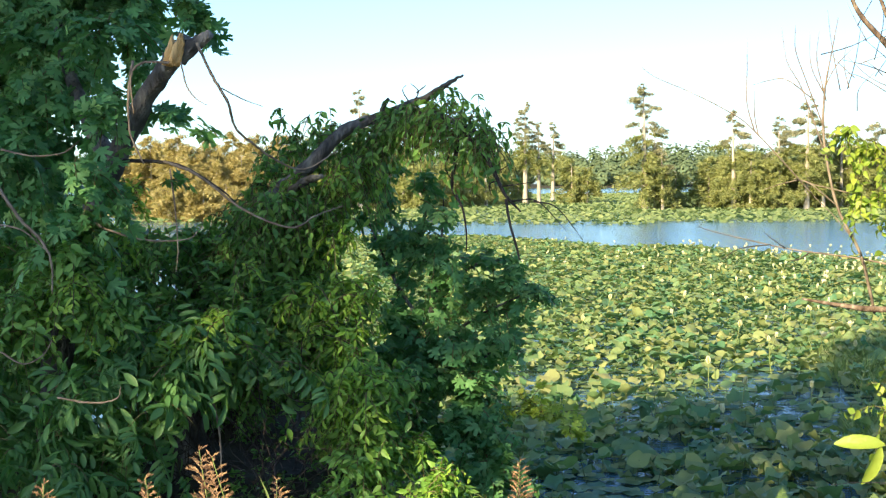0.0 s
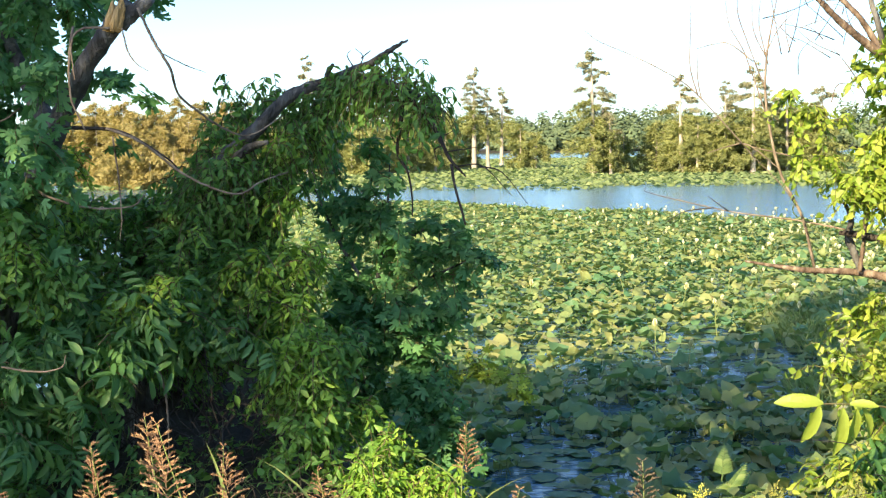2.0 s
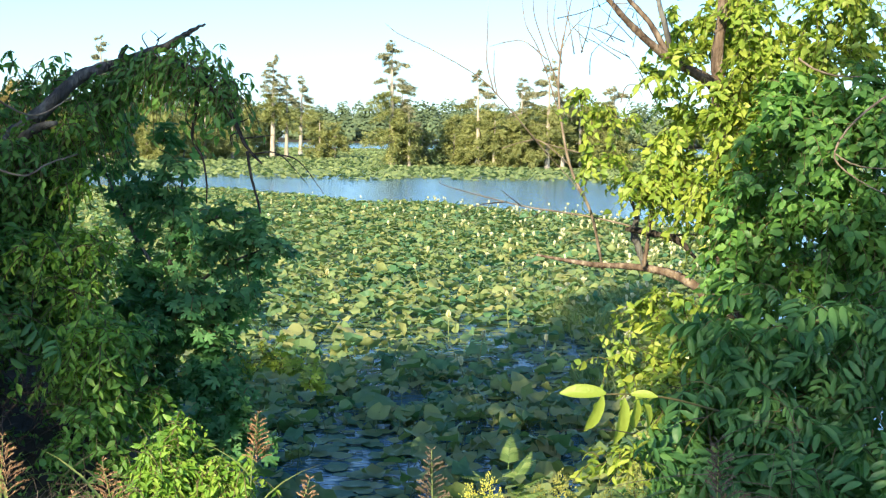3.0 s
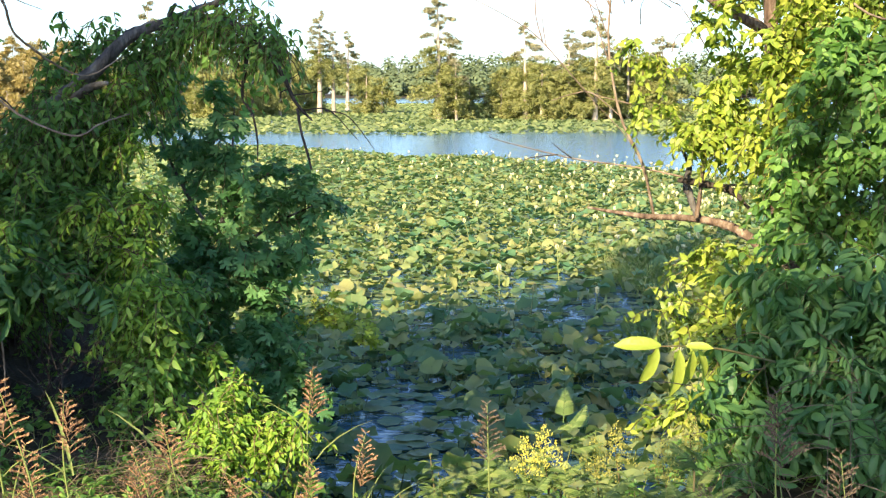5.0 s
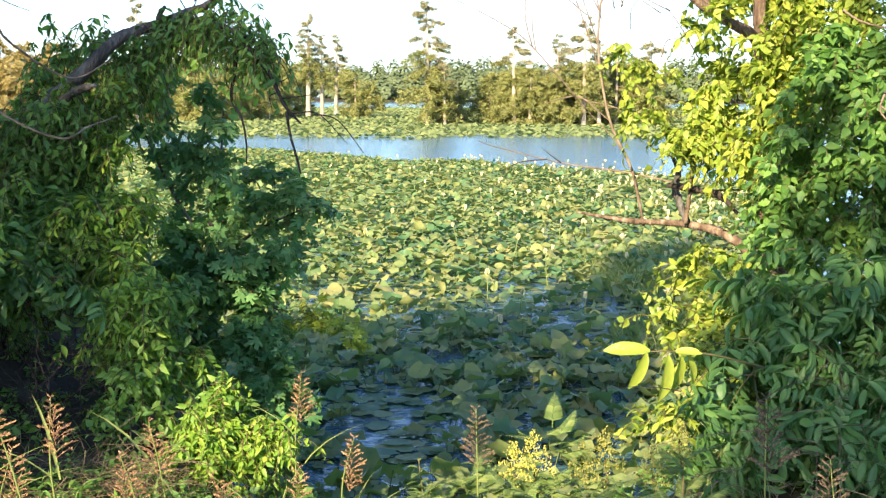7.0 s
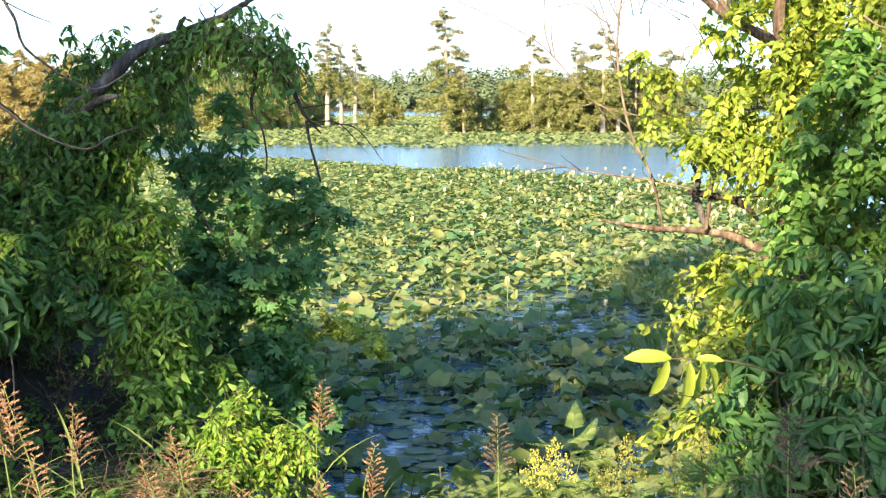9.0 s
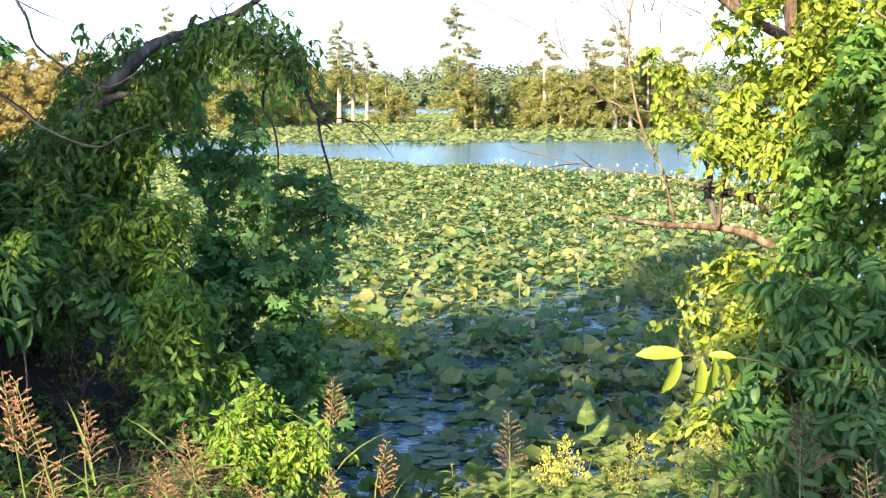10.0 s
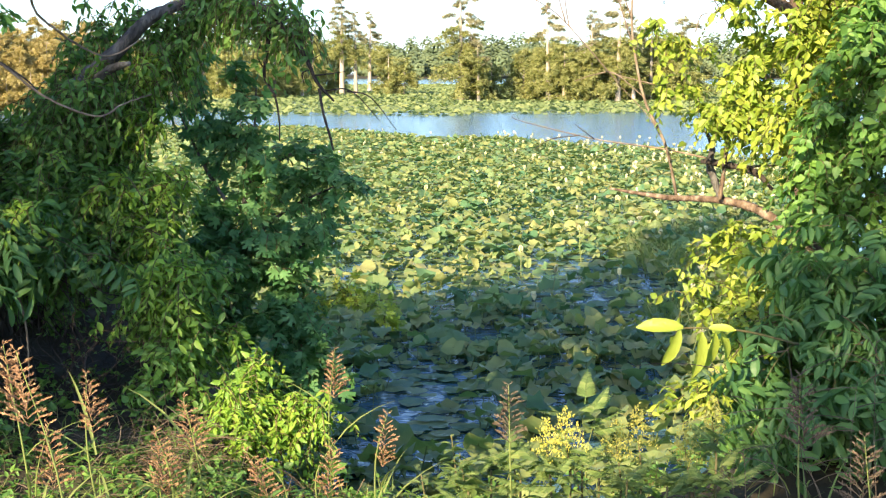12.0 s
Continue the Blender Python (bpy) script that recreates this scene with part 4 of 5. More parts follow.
    # Same lime green, for the sun on the low clump.
    foliage(bush, [((-0.98, 5.55, 1.21), (0.09, 0.09, 0.08), 14), ((-0.88, 5.60, 1.23), (0.09, 0.09, 0.08), 14), ((-0.80, 5.50, 1.15), (0.09, 0.09, 0.08), 16), ((-0.70, 5.45, 1.09), (0.09, 0.09, 0.08), 14), ((-0.62, 5.40, 1.01), (0.09, 0.09, 0.08), 12), ((-0.84, 5.45, 1.04), (0.09, 0.09, 0.08), 16), ((-0.95, 5.45, 1.06), (0.09, 0.09, 0.08), 12), ((-0.60, 5.50, 1.11), (0.09, 0.09, 0.08), 9), ((-0.72, 5.35, 1.00), (0.09, 0.09, 0.08), 14), ((-0.92, 5.65, 1.28), (0.09, 0.09, 0.08), 10), ((-0.83, 5.30, 0.99), (0.09, 0.09, 0.08), 12)],
            POINTED, LIME, 0.038, 0.11, 11, 0.9, name="sunlit_foliage", label="light green vine leaves with sunlight in their colour")
    foliage(bush, [((-2.83, 5.80, 1.60), (0.42, 0.35, 0.28), 40), ((-2.35, 5.70, 1.57), (0.35, 0.3, 0.22), 36), ((-2.69, 5.50, 1.27), (0.4, 0.3, 0.25), 36), ((-2.34, 5.90, 1.75), (0.3, 0.3, 0.15), 24), ((-3.22, 5.80, 1.49), (0.3, 0.4, 0.5), 30), ((-1.96, 5.90, 1.80), (0.16, 0.12, 0.1), 12), ((-1.73, 5.80, 1.71), (0.12, 0.1, 0.06), 8)],
            PINNATE, COMPOUND, 0.15, 0.18, 4, 0.7, name="compound_foliage")
    lines = []
    for _ in range(220):
        a = np.array((-1.99, 6.30, 1.20)) + rng.normal(0, 1, 3) * [0.28, 0.2, 0.22]
        way = unit(rng.normal(0, 1, 3) * [0.7, 0.4, 1.0]) * rng.uniform(0.2, 0.5)
        bend = rng.normal(0, 0.06, 3)
        lines.append([a + way * (s - 0.5) + bend * math.sin(3.1 * s) for s in np.linspace(0, 1, 5)])
    v, f = twig_mesh(lines, 0.003)
    part("dead_brushwood", mesh_data("dead_brushwood", local(v, bush), f, DEAD), bush, "tangle of dead grey twigs", "stuff")
    return bush


vine_mass()


def maple_sapling():
    tree = thing("maple_sapling", down((-1.23, 7.30, 0.96)), "young maple with dark lobed leaves at the water edge", "tree")
    limb("trunk", [down((-1.28, 7.30, 0.96)), (-1.25, 7.30, 1.40), (-1.21, 7.30, 1.84), (-1.16, 7.30, 2.15), (-1.14, 7.30, 2.43)], [0.022, 0.018, 0.013, 0.008, 0.003], BARK, tree, 8)
    for pts in ([(-1.24, 7.30, 1.52), (-1.00, 7.30, 1.75), (-0.62, 7.20, 1.94)], [(-1.23, 7.30, 1.68), (-1.41, 7.30, 1.96), (-1.57, 7.30, 2.31)], [(-1.26, 7.30, 1.34), (-0.99, 7.20, 1.48), (-0.83, 7.10, 1.65)], [(-1.21, 7.30, 1.90), (-0.97, 7.30, 2.06), (-0.78, 7.30, 2.09)]):
        limb("limb", pts, [0.014, 0.01, 0.004], BARK, tree, 6)
    foliage(tree, [((-1.27, 7.30, 2.45), (0.07, 0.1, 0.1), 6), ((-1.19, 7.30, 2.29), (0.08, 0.1, 0.1), 7), ((-1.30, 7.30, 2.21), (0.07, 0.1, 0.08), 6), ((-1.45, 7.35, 2.43), (0.06, 0.08, 0.3), 5), ((-1.55, 7.35, 2.27), (0.07, 0.08, 0.3), 6), ((-1.45, 7.35, 2.13), (0.1, 0.1, 0.06), 8), ((-1.22, 7.30, 2.12), (0.12, 0.15, 0.08), 11), ((-1.41, 7.30, 1.96), (0.14, 0.15, 0.1), 14), ((-1.09, 7.25, 2.03), (0.12, 0.15, 0.08), 11), ((-0.87, 7.20, 2.07), (0.1, 0.12, 0.05), 8), ((-1.17, 7.20, 1.85), (0.16, 0.15, 0.1), 16), ((-0.93, 7.20, 1.88), (0.13, 0.15, 0.08), 13), ((-0.71, 7.20, 1.96), (0.1, 0.12, 0.06), 10), ((-0.65, 7.15, 1.89), (0.06, 0.1, 0.05), 5), ((-0.80, 7.15, 1.80), (0.1, 0.12, 0.06), 8), ((-1.43, 7.20, 1.75), (0.14, 0.15, 0.1), 14), ((-1.10, 7.10, 1.64), (0.15, 0.15, 0.1), 16), ((-0.88, 7.10, 1.65), (0.1, 0.12, 0.07), 10), ((-1.29, 7.00, 1.53), (0.15, 0.15, 0.1), 13), ((-1.02, 7.00, 1.48), (0.13, 0.15, 0.09), 11), ((-0.92, 6.90, 1.35), (0.12, 0.12, 0.08), 10), ((-1.22, 6.90, 1.34), (0.14, 0.15, 0.1), 11), ((-1.08, 6.80, 1.18), (0.14, 0.12, 0.09), 10), ((-0.87, 6.80, 1.16), (0.12, 0.12, 0.08), 8), ((-0.73, 6.80, 1.25), (0.1, 0.12, 0.06), 6), ((-0.78, 6.70, 1.07), (0.12, 0.12, 0.07), 7)],
            PALMATE, MAPLE, 0.074, 0.15, 7, 0.6)
    foliage(tree, [((-1.35, 7.30, 1.52), (0.2, 0.12, 0.14), 50), ((-1.08, 7.20, 1.48), (0.16, 0.12, 0.12), 40), ((-1.17, 7.00, 1.26), (0.2, 0.12, 0.14), 50), ((-0.95, 6.90, 1.23), (0.14, 0.12, 0.12), 34), ((-1.01, 6.70, 1.03), (0.18, 0.12, 0.12), 40), ((-0.76, 6.60, 1.03), (0.1, 0.1, 0.08), 16), ((-1.34, 6.90, 1.21), (0.14, 0.12, 0.2), 40)],
            PALMATE, MAPLE, 0.07, 0.13, 8, 0.6, name="low_foliage")
    # Spray takes the lit vine colour, so its sunlight is painted in.
    foliage(tree, [((-0.55, 7.20, 1.26), (0.12, 0.12, 0.04), 12), ((-0.46, 7.00, 1.17), (0.1, 0.1, 0.03), 8), ((-0.69, 7.20, 1.30), (0.08, 0.1, 0.05), 8)], PALMATE, VINE_SUNLIT, 0.055, 0.1, 6, 0.2, name="sunlit_spray")
    return tree


maple_sapling()

for pts, r in (
    ([(-2.47, 5.60, 2.38), (-2.38, 5.60, 2.32), (-2.20, 5.60, 2.27), (-2.03, 5.65, 2.27), (-1.98, 5.70, 2.32)], 0.006),
    ([(-2.07, 5.50, 2.61), (-1.92, 5.50, 2.55), (-1.75, 5.60, 2.40), (-1.57, 5.70, 2.32), (-1.48, 5.80, 2.37), (-1.38, 5.90, 2.41)], 0.006),
    ([(-1.88, 5.40, 3.10), (-1.82, 5.40, 2.97), (-1.75, 5.40, 2.85), (-1.75, 5.50, 2.75), (-1.70, 5.60, 2.68), (-1.63, 5.80, 2.60), (-1.57, 6.00, 2.58), (-1.47, 6.20, 2.67)], 0.0065),
    ([(-1.78, 5.40, 2.91), (-1.68, 5.40, 2.86), (-1.60, 5.40, 2.83)], 0.003),
    ([(-1.95, 5.40, 3.02), (-1.93, 5.40, 2.93), (-1.89, 5.40, 2.87), (-1.84, 5.40, 2.84)], 0.0035),
    ([(-2.81, 5.50, 2.67), (-2.67, 5.50, 2.64), (-2.53, 5.50, 2.65), (-2.45, 5.50, 2.70)], 0.005),
    ([(-2.77, 5.40, 2.50), (-2.69, 5.40, 2.38), (-2.58, 5.40, 2.27), (-2.54, 5.40, 2.17), (-2.54, 5.40, 2.05)], 0.008),
    ([(-2.80, 5.40, 2.35), (-2.67, 5.40, 2.32), (-2.57, 5.40, 2.24)], 0.005),
    ([(-2.73, 5.30, 1.81), (-2.63, 5.30, 1.76), (-2.54, 5.30, 1.80), (-2.50, 5.30, 1.86)], 0.004),
    ([(-2.48, 5.30, 1.62), (-2.33, 5.30, 1.60), (-2.22, 5.30, 1.62), (-2.20, 5.30, 1.67)], 0.005),
    ([(-2.02, 5.90, 1.57), (-1.98, 5.90, 1.41), (-1.97, 5.90, 1.28), (-1.97, 5.90, 1.12)], 0.006),
    ([(-2.20, 5.50, 3.04), (-2.20, 5.45, 2.91), (-2.20, 5.45, 2.74), (-2.14, 5.45, 2.60)], 0.007),
    ([(-2.00, 5.40, 3.02), (-2.12, 5.40, 3.02), (-2.17, 5.40, 2.96), (-2.16, 5.40, 2.81)], 0.006),
    ([(-2.08, 5.60, 2.58), (-2.06, 5.60, 2.41), (-2.05, 5.60, 2.23), (-2.06, 5.60, 2.13)], 0.004),
):
    strand(pts, r)


for pts, r in (
    ([(2.23, 5.95, 2.76), (2.11, 5.95, 2.67), (2.02, 5.95, 2.58), (1.97, 5.95, 2.49), (1.98, 5.95, 2.43), (2.07, 5.95, 2.36), (2.25, 5.95, 2.27)], 0.006),
    ([(1.92, 6.40, 2.92), (2.00, 6.40, 2.87), (2.12, 6.40, 2.84), (2.29, 6.40, 2.84), (2.45, 6.40, 2.85)], 0.006),
    ([(1.97, 5.95, 2.47), (2.04, 5.95, 2.43), (2.14, 5.95, 2.41), (2.30, 5.95, 2.41)], 0.004),
):
    strand(pts, r, label="bare grey vine cane looping before the leaves")


# ---- vine-covered tree with its dead limbs ----
def vine_tree():
    tree = thing("vine_covered_tree", down((1.87, 7.30, 1.42)), "forked brown tree overgrown with bright sunlit vines", "tree")
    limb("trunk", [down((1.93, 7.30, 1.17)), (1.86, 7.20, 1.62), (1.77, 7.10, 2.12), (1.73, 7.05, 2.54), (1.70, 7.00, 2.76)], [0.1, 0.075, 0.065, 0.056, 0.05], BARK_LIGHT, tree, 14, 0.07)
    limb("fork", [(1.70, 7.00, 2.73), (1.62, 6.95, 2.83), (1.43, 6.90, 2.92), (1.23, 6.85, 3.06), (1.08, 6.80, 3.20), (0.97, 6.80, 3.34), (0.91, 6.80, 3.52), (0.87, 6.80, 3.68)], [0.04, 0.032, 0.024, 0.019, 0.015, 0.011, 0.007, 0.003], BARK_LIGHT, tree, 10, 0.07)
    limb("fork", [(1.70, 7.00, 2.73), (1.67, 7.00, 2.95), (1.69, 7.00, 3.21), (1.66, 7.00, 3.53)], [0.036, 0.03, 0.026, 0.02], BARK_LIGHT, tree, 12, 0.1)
    limb("fork", [(1.42, 6.90, 2.93), (1.37, 6.90, 3.11), (1.32, 6.90, 3.28), (1.29, 6.90, 3.45), (1.26, 6.90, 3.68)], [0.018, 0.015, 0.012, 0.008, 0.004], BARK, tree, 8, 0.07)
    limb("fork", [(1.40, 6.90, 2.94), (1.29, 6.90, 3.12), (1.16, 6.90, 3.26), (1.09, 6.90, 3.42), (1.04, 6.90, 3.62)], [0.018, 0.015, 0.012, 0.008, 0.003], BARK_LIGHT, tree, 8, 0.1)
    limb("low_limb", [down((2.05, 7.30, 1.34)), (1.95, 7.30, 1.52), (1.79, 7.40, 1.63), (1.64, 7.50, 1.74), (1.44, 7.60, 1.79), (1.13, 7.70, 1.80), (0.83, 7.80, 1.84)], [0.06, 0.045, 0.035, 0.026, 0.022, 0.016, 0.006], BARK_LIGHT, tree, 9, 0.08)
    limb("snag", [(1.44, 7.60, 1.79), (1.40, 7.60, 1.90), (1.37, 7.60, 1.98), (1.38, 7.60, 2.10), (1.34, 7.60, 2.18)], [0.022, 0.02, 0.022, 0.016, 0.008], BARK, tree, 8, 0.15)
    limb("snag", [(1.42, 7.55, 1.80), (1.44, 7.55, 1.97), (1.46, 7.55, 2.16), (1.46, 7.55, 2.32)], [0.014, 0.012, 0.01, 0.006], BARK_LIGHT, tree, 7, 0.1)
    limb("snag", [(1.30, 7.50, 2.02), (1.44, 7.50, 2.00), (1.59, 7.45, 1.96), (1.68, 7.40, 1.87)], [0.012, 0.02, 0.02, 0.008], DEAD, tree, 8, 0.15)
    limb("snag", [(1.35, 7.50, 2.01), (1.54, 7.50, 1.99), (1.73, 7.45, 2.00)], [0.01, 0.008, 0.005], STRAND, tree, 6, 0.1)
    limb("long_twig", [(1.35, 7.60, 2.03), (1.09, 7.70, 2.08), (0.78, 7.75, 2.12), (0.55, 7.75, 2.17), (0.35, 7.75, 2.22), (0.26, 7.75, 2.25), (0.27, 7.75, 2.27)], [0.006, 0.005, 0.004, 0.0035, 0.003, 0.0025, 0.0015], STRAND, tree, 6, 0.1)
    for pts in ([(0.65, 7.75, 2.15), (0.48, 7.70, 2.13), (0.38, 7.70, 2.07)], [(0.73, 7.75, 2.13), (0.66, 7.70, 2.18), (0.61, 7.70, 2.22)], [(0.87, 7.75, 2.11), (0.80, 7.70, 2.07), (0.74, 7.70, 2.06)]):
        limb("twig", pts, [0.004, 0.003, 0.0015], DEAD, tree, 5)
    for k in range(26):
        a = np.array((1.06, 6.90, 3.11)) + rng.normal(0, 1, 3) * [0.16, 0.1, 0.16]
        way = unit(np.array([rng.normal(0, 0.7), rng.normal(0, 0.3), rng.uniform(0.2, 1.0)])) * rng.uniform(0.12, 0.4)
        limb("twig", [a, a + way * 0.5 + rng.normal(0, 0.02, 3), a + way], [0.003, 0.0022, 0.001], DEAD if k % 2 else STRAND, tree, 4, 0.05, 3)
    # Sunny side wears the lit leaf colour; shaded_foliage below keeps the plain one.
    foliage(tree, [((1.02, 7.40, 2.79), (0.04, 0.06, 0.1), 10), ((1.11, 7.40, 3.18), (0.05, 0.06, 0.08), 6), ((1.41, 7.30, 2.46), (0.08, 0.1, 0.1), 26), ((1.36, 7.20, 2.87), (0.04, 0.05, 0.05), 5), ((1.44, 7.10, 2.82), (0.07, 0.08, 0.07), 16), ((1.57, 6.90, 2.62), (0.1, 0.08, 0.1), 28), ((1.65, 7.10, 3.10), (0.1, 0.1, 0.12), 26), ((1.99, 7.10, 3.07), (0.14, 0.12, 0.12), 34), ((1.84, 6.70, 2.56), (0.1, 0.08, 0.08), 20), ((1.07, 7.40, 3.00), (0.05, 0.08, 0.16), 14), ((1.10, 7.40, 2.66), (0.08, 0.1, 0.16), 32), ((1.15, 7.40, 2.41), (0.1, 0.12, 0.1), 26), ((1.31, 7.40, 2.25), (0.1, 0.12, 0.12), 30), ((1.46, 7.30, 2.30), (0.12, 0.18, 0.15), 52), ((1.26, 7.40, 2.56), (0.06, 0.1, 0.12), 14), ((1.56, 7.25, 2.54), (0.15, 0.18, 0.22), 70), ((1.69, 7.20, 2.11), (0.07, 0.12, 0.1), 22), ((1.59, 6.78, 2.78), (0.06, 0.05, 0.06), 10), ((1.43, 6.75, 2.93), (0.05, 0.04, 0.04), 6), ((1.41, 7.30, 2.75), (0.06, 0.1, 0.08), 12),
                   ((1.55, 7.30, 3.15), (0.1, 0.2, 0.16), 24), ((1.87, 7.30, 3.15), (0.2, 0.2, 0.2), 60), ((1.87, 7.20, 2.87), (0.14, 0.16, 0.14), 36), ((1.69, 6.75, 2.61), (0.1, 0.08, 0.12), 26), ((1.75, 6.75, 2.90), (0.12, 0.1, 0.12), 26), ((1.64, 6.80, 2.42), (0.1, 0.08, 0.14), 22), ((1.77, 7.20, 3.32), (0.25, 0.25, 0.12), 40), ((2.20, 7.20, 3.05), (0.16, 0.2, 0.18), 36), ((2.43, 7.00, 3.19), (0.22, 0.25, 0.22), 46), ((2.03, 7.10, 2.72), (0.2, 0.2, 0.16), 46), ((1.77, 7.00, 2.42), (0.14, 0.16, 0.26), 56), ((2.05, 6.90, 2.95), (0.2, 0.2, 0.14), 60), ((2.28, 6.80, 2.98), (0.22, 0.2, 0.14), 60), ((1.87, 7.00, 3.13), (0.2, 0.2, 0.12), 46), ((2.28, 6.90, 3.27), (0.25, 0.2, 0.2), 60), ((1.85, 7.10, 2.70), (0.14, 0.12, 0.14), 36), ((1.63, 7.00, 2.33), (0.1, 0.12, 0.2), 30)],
            OVATE, VINE_SUNLIT, 0.05, 0.12, 11, 0.9, label="sunlit yellow-green vine leaves")
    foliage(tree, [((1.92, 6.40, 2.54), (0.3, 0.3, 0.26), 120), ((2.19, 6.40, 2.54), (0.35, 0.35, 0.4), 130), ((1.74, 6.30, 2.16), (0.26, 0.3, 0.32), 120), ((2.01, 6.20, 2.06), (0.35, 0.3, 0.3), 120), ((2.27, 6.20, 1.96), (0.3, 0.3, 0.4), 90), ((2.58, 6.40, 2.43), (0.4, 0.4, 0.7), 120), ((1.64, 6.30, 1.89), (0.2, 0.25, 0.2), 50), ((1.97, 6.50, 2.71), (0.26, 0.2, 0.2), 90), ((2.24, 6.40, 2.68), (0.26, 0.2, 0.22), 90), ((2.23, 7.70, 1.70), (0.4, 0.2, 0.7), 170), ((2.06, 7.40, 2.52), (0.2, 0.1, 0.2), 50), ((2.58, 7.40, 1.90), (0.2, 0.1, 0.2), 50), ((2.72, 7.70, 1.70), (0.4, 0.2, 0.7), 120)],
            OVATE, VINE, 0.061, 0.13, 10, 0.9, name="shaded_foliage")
    return tree


vine_tree()


def bare_sapling():
    tree = thing("bare_sapling", (1.21, 7.72, 1.77), "leafless thin sapling with upright twigs", "tree")
    limb("trunk", [(1.21, 7.72, 1.77), (1.17, 7.65, 1.92), (1.11, 7.60, 2.12), (0.99, 7.60, 2.37), (0.92, 7.60, 2.72), (0.92, 7.60, 2.98), (0.95, 7.60, 3.17), (0.99, 7.60, 3.39)], [0.009, 0.009, 0.009, 0.008, 0.007, 0.006, 0.004, 0.002], STRAND, tree, 7, 0.1)
    for pts in ([(0.92, 7.60, 2.67), (0.80, 7.60, 3.01), (0.72, 7.60, 3.16), (0.69, 7.60, 3.35)], [(0.92, 7.60, 2.79), (0.81, 7.55, 3.07), (0.76, 7.55, 3.22), (0.76, 7.55, 3.35)], [(0.86, 7.60, 2.43), (0.72, 7.50, 2.58), (0.54, 7.50, 2.78), (0.43, 7.50, 2.87), (0.21, 7.50, 2.99), (0.01, 7.50, 3.08), (-0.07, 7.50, 3.14)], [(0.54, 7.50, 2.78), (0.50, 7.50, 2.93), (0.50, 7.50, 3.12), (0.50, 7.50, 3.28)], [(0.56, 7.50, 2.76), (0.54, 7.50, 2.87), (0.54, 7.50, 3.00)],
                [(0.85, 7.60, 2.96), (0.72, 7.60, 3.06), (0.63, 7.60, 3.06), (0.52, 7.60, 3.03)], [(0.99, 7.60, 2.37), (0.83, 7.60, 2.50), (0.73, 7.60, 2.50), (0.60, 7.60, 2.46)], [(1.05, 7.60, 2.44), (0.89, 7.60, 2.48), (0.76, 7.60, 2.52)], [(0.92, 7.60, 3.01), (0.98, 7.60, 3.13), (1.07, 7.60, 3.23)], [(0.93, 7.60, 2.94), (0.88, 7.60, 3.16), (0.89, 7.60, 3.32)], [(1.12, 7.60, 2.10), (1.02, 7.60, 2.26), (0.86, 7.60, 2.43)], [(0.92, 7.60, 2.98), (0.85, 7.60, 3.13), (0.84, 7.60, 3.32)], [(1.42, 7.30, 2.72), (1.31, 7.30, 2.90), (1.22, 7.30, 3.01)], [(1.22, 7.30, 2.72), (1.25, 7.30, 2.81), (1.33, 7.30, 2.82)]):
        limb("twig", pts, [0.004, 0.0035, 0.003, 0.0015], STRAND, tree, 5, 0.1)
    return tree


bare_sapling()


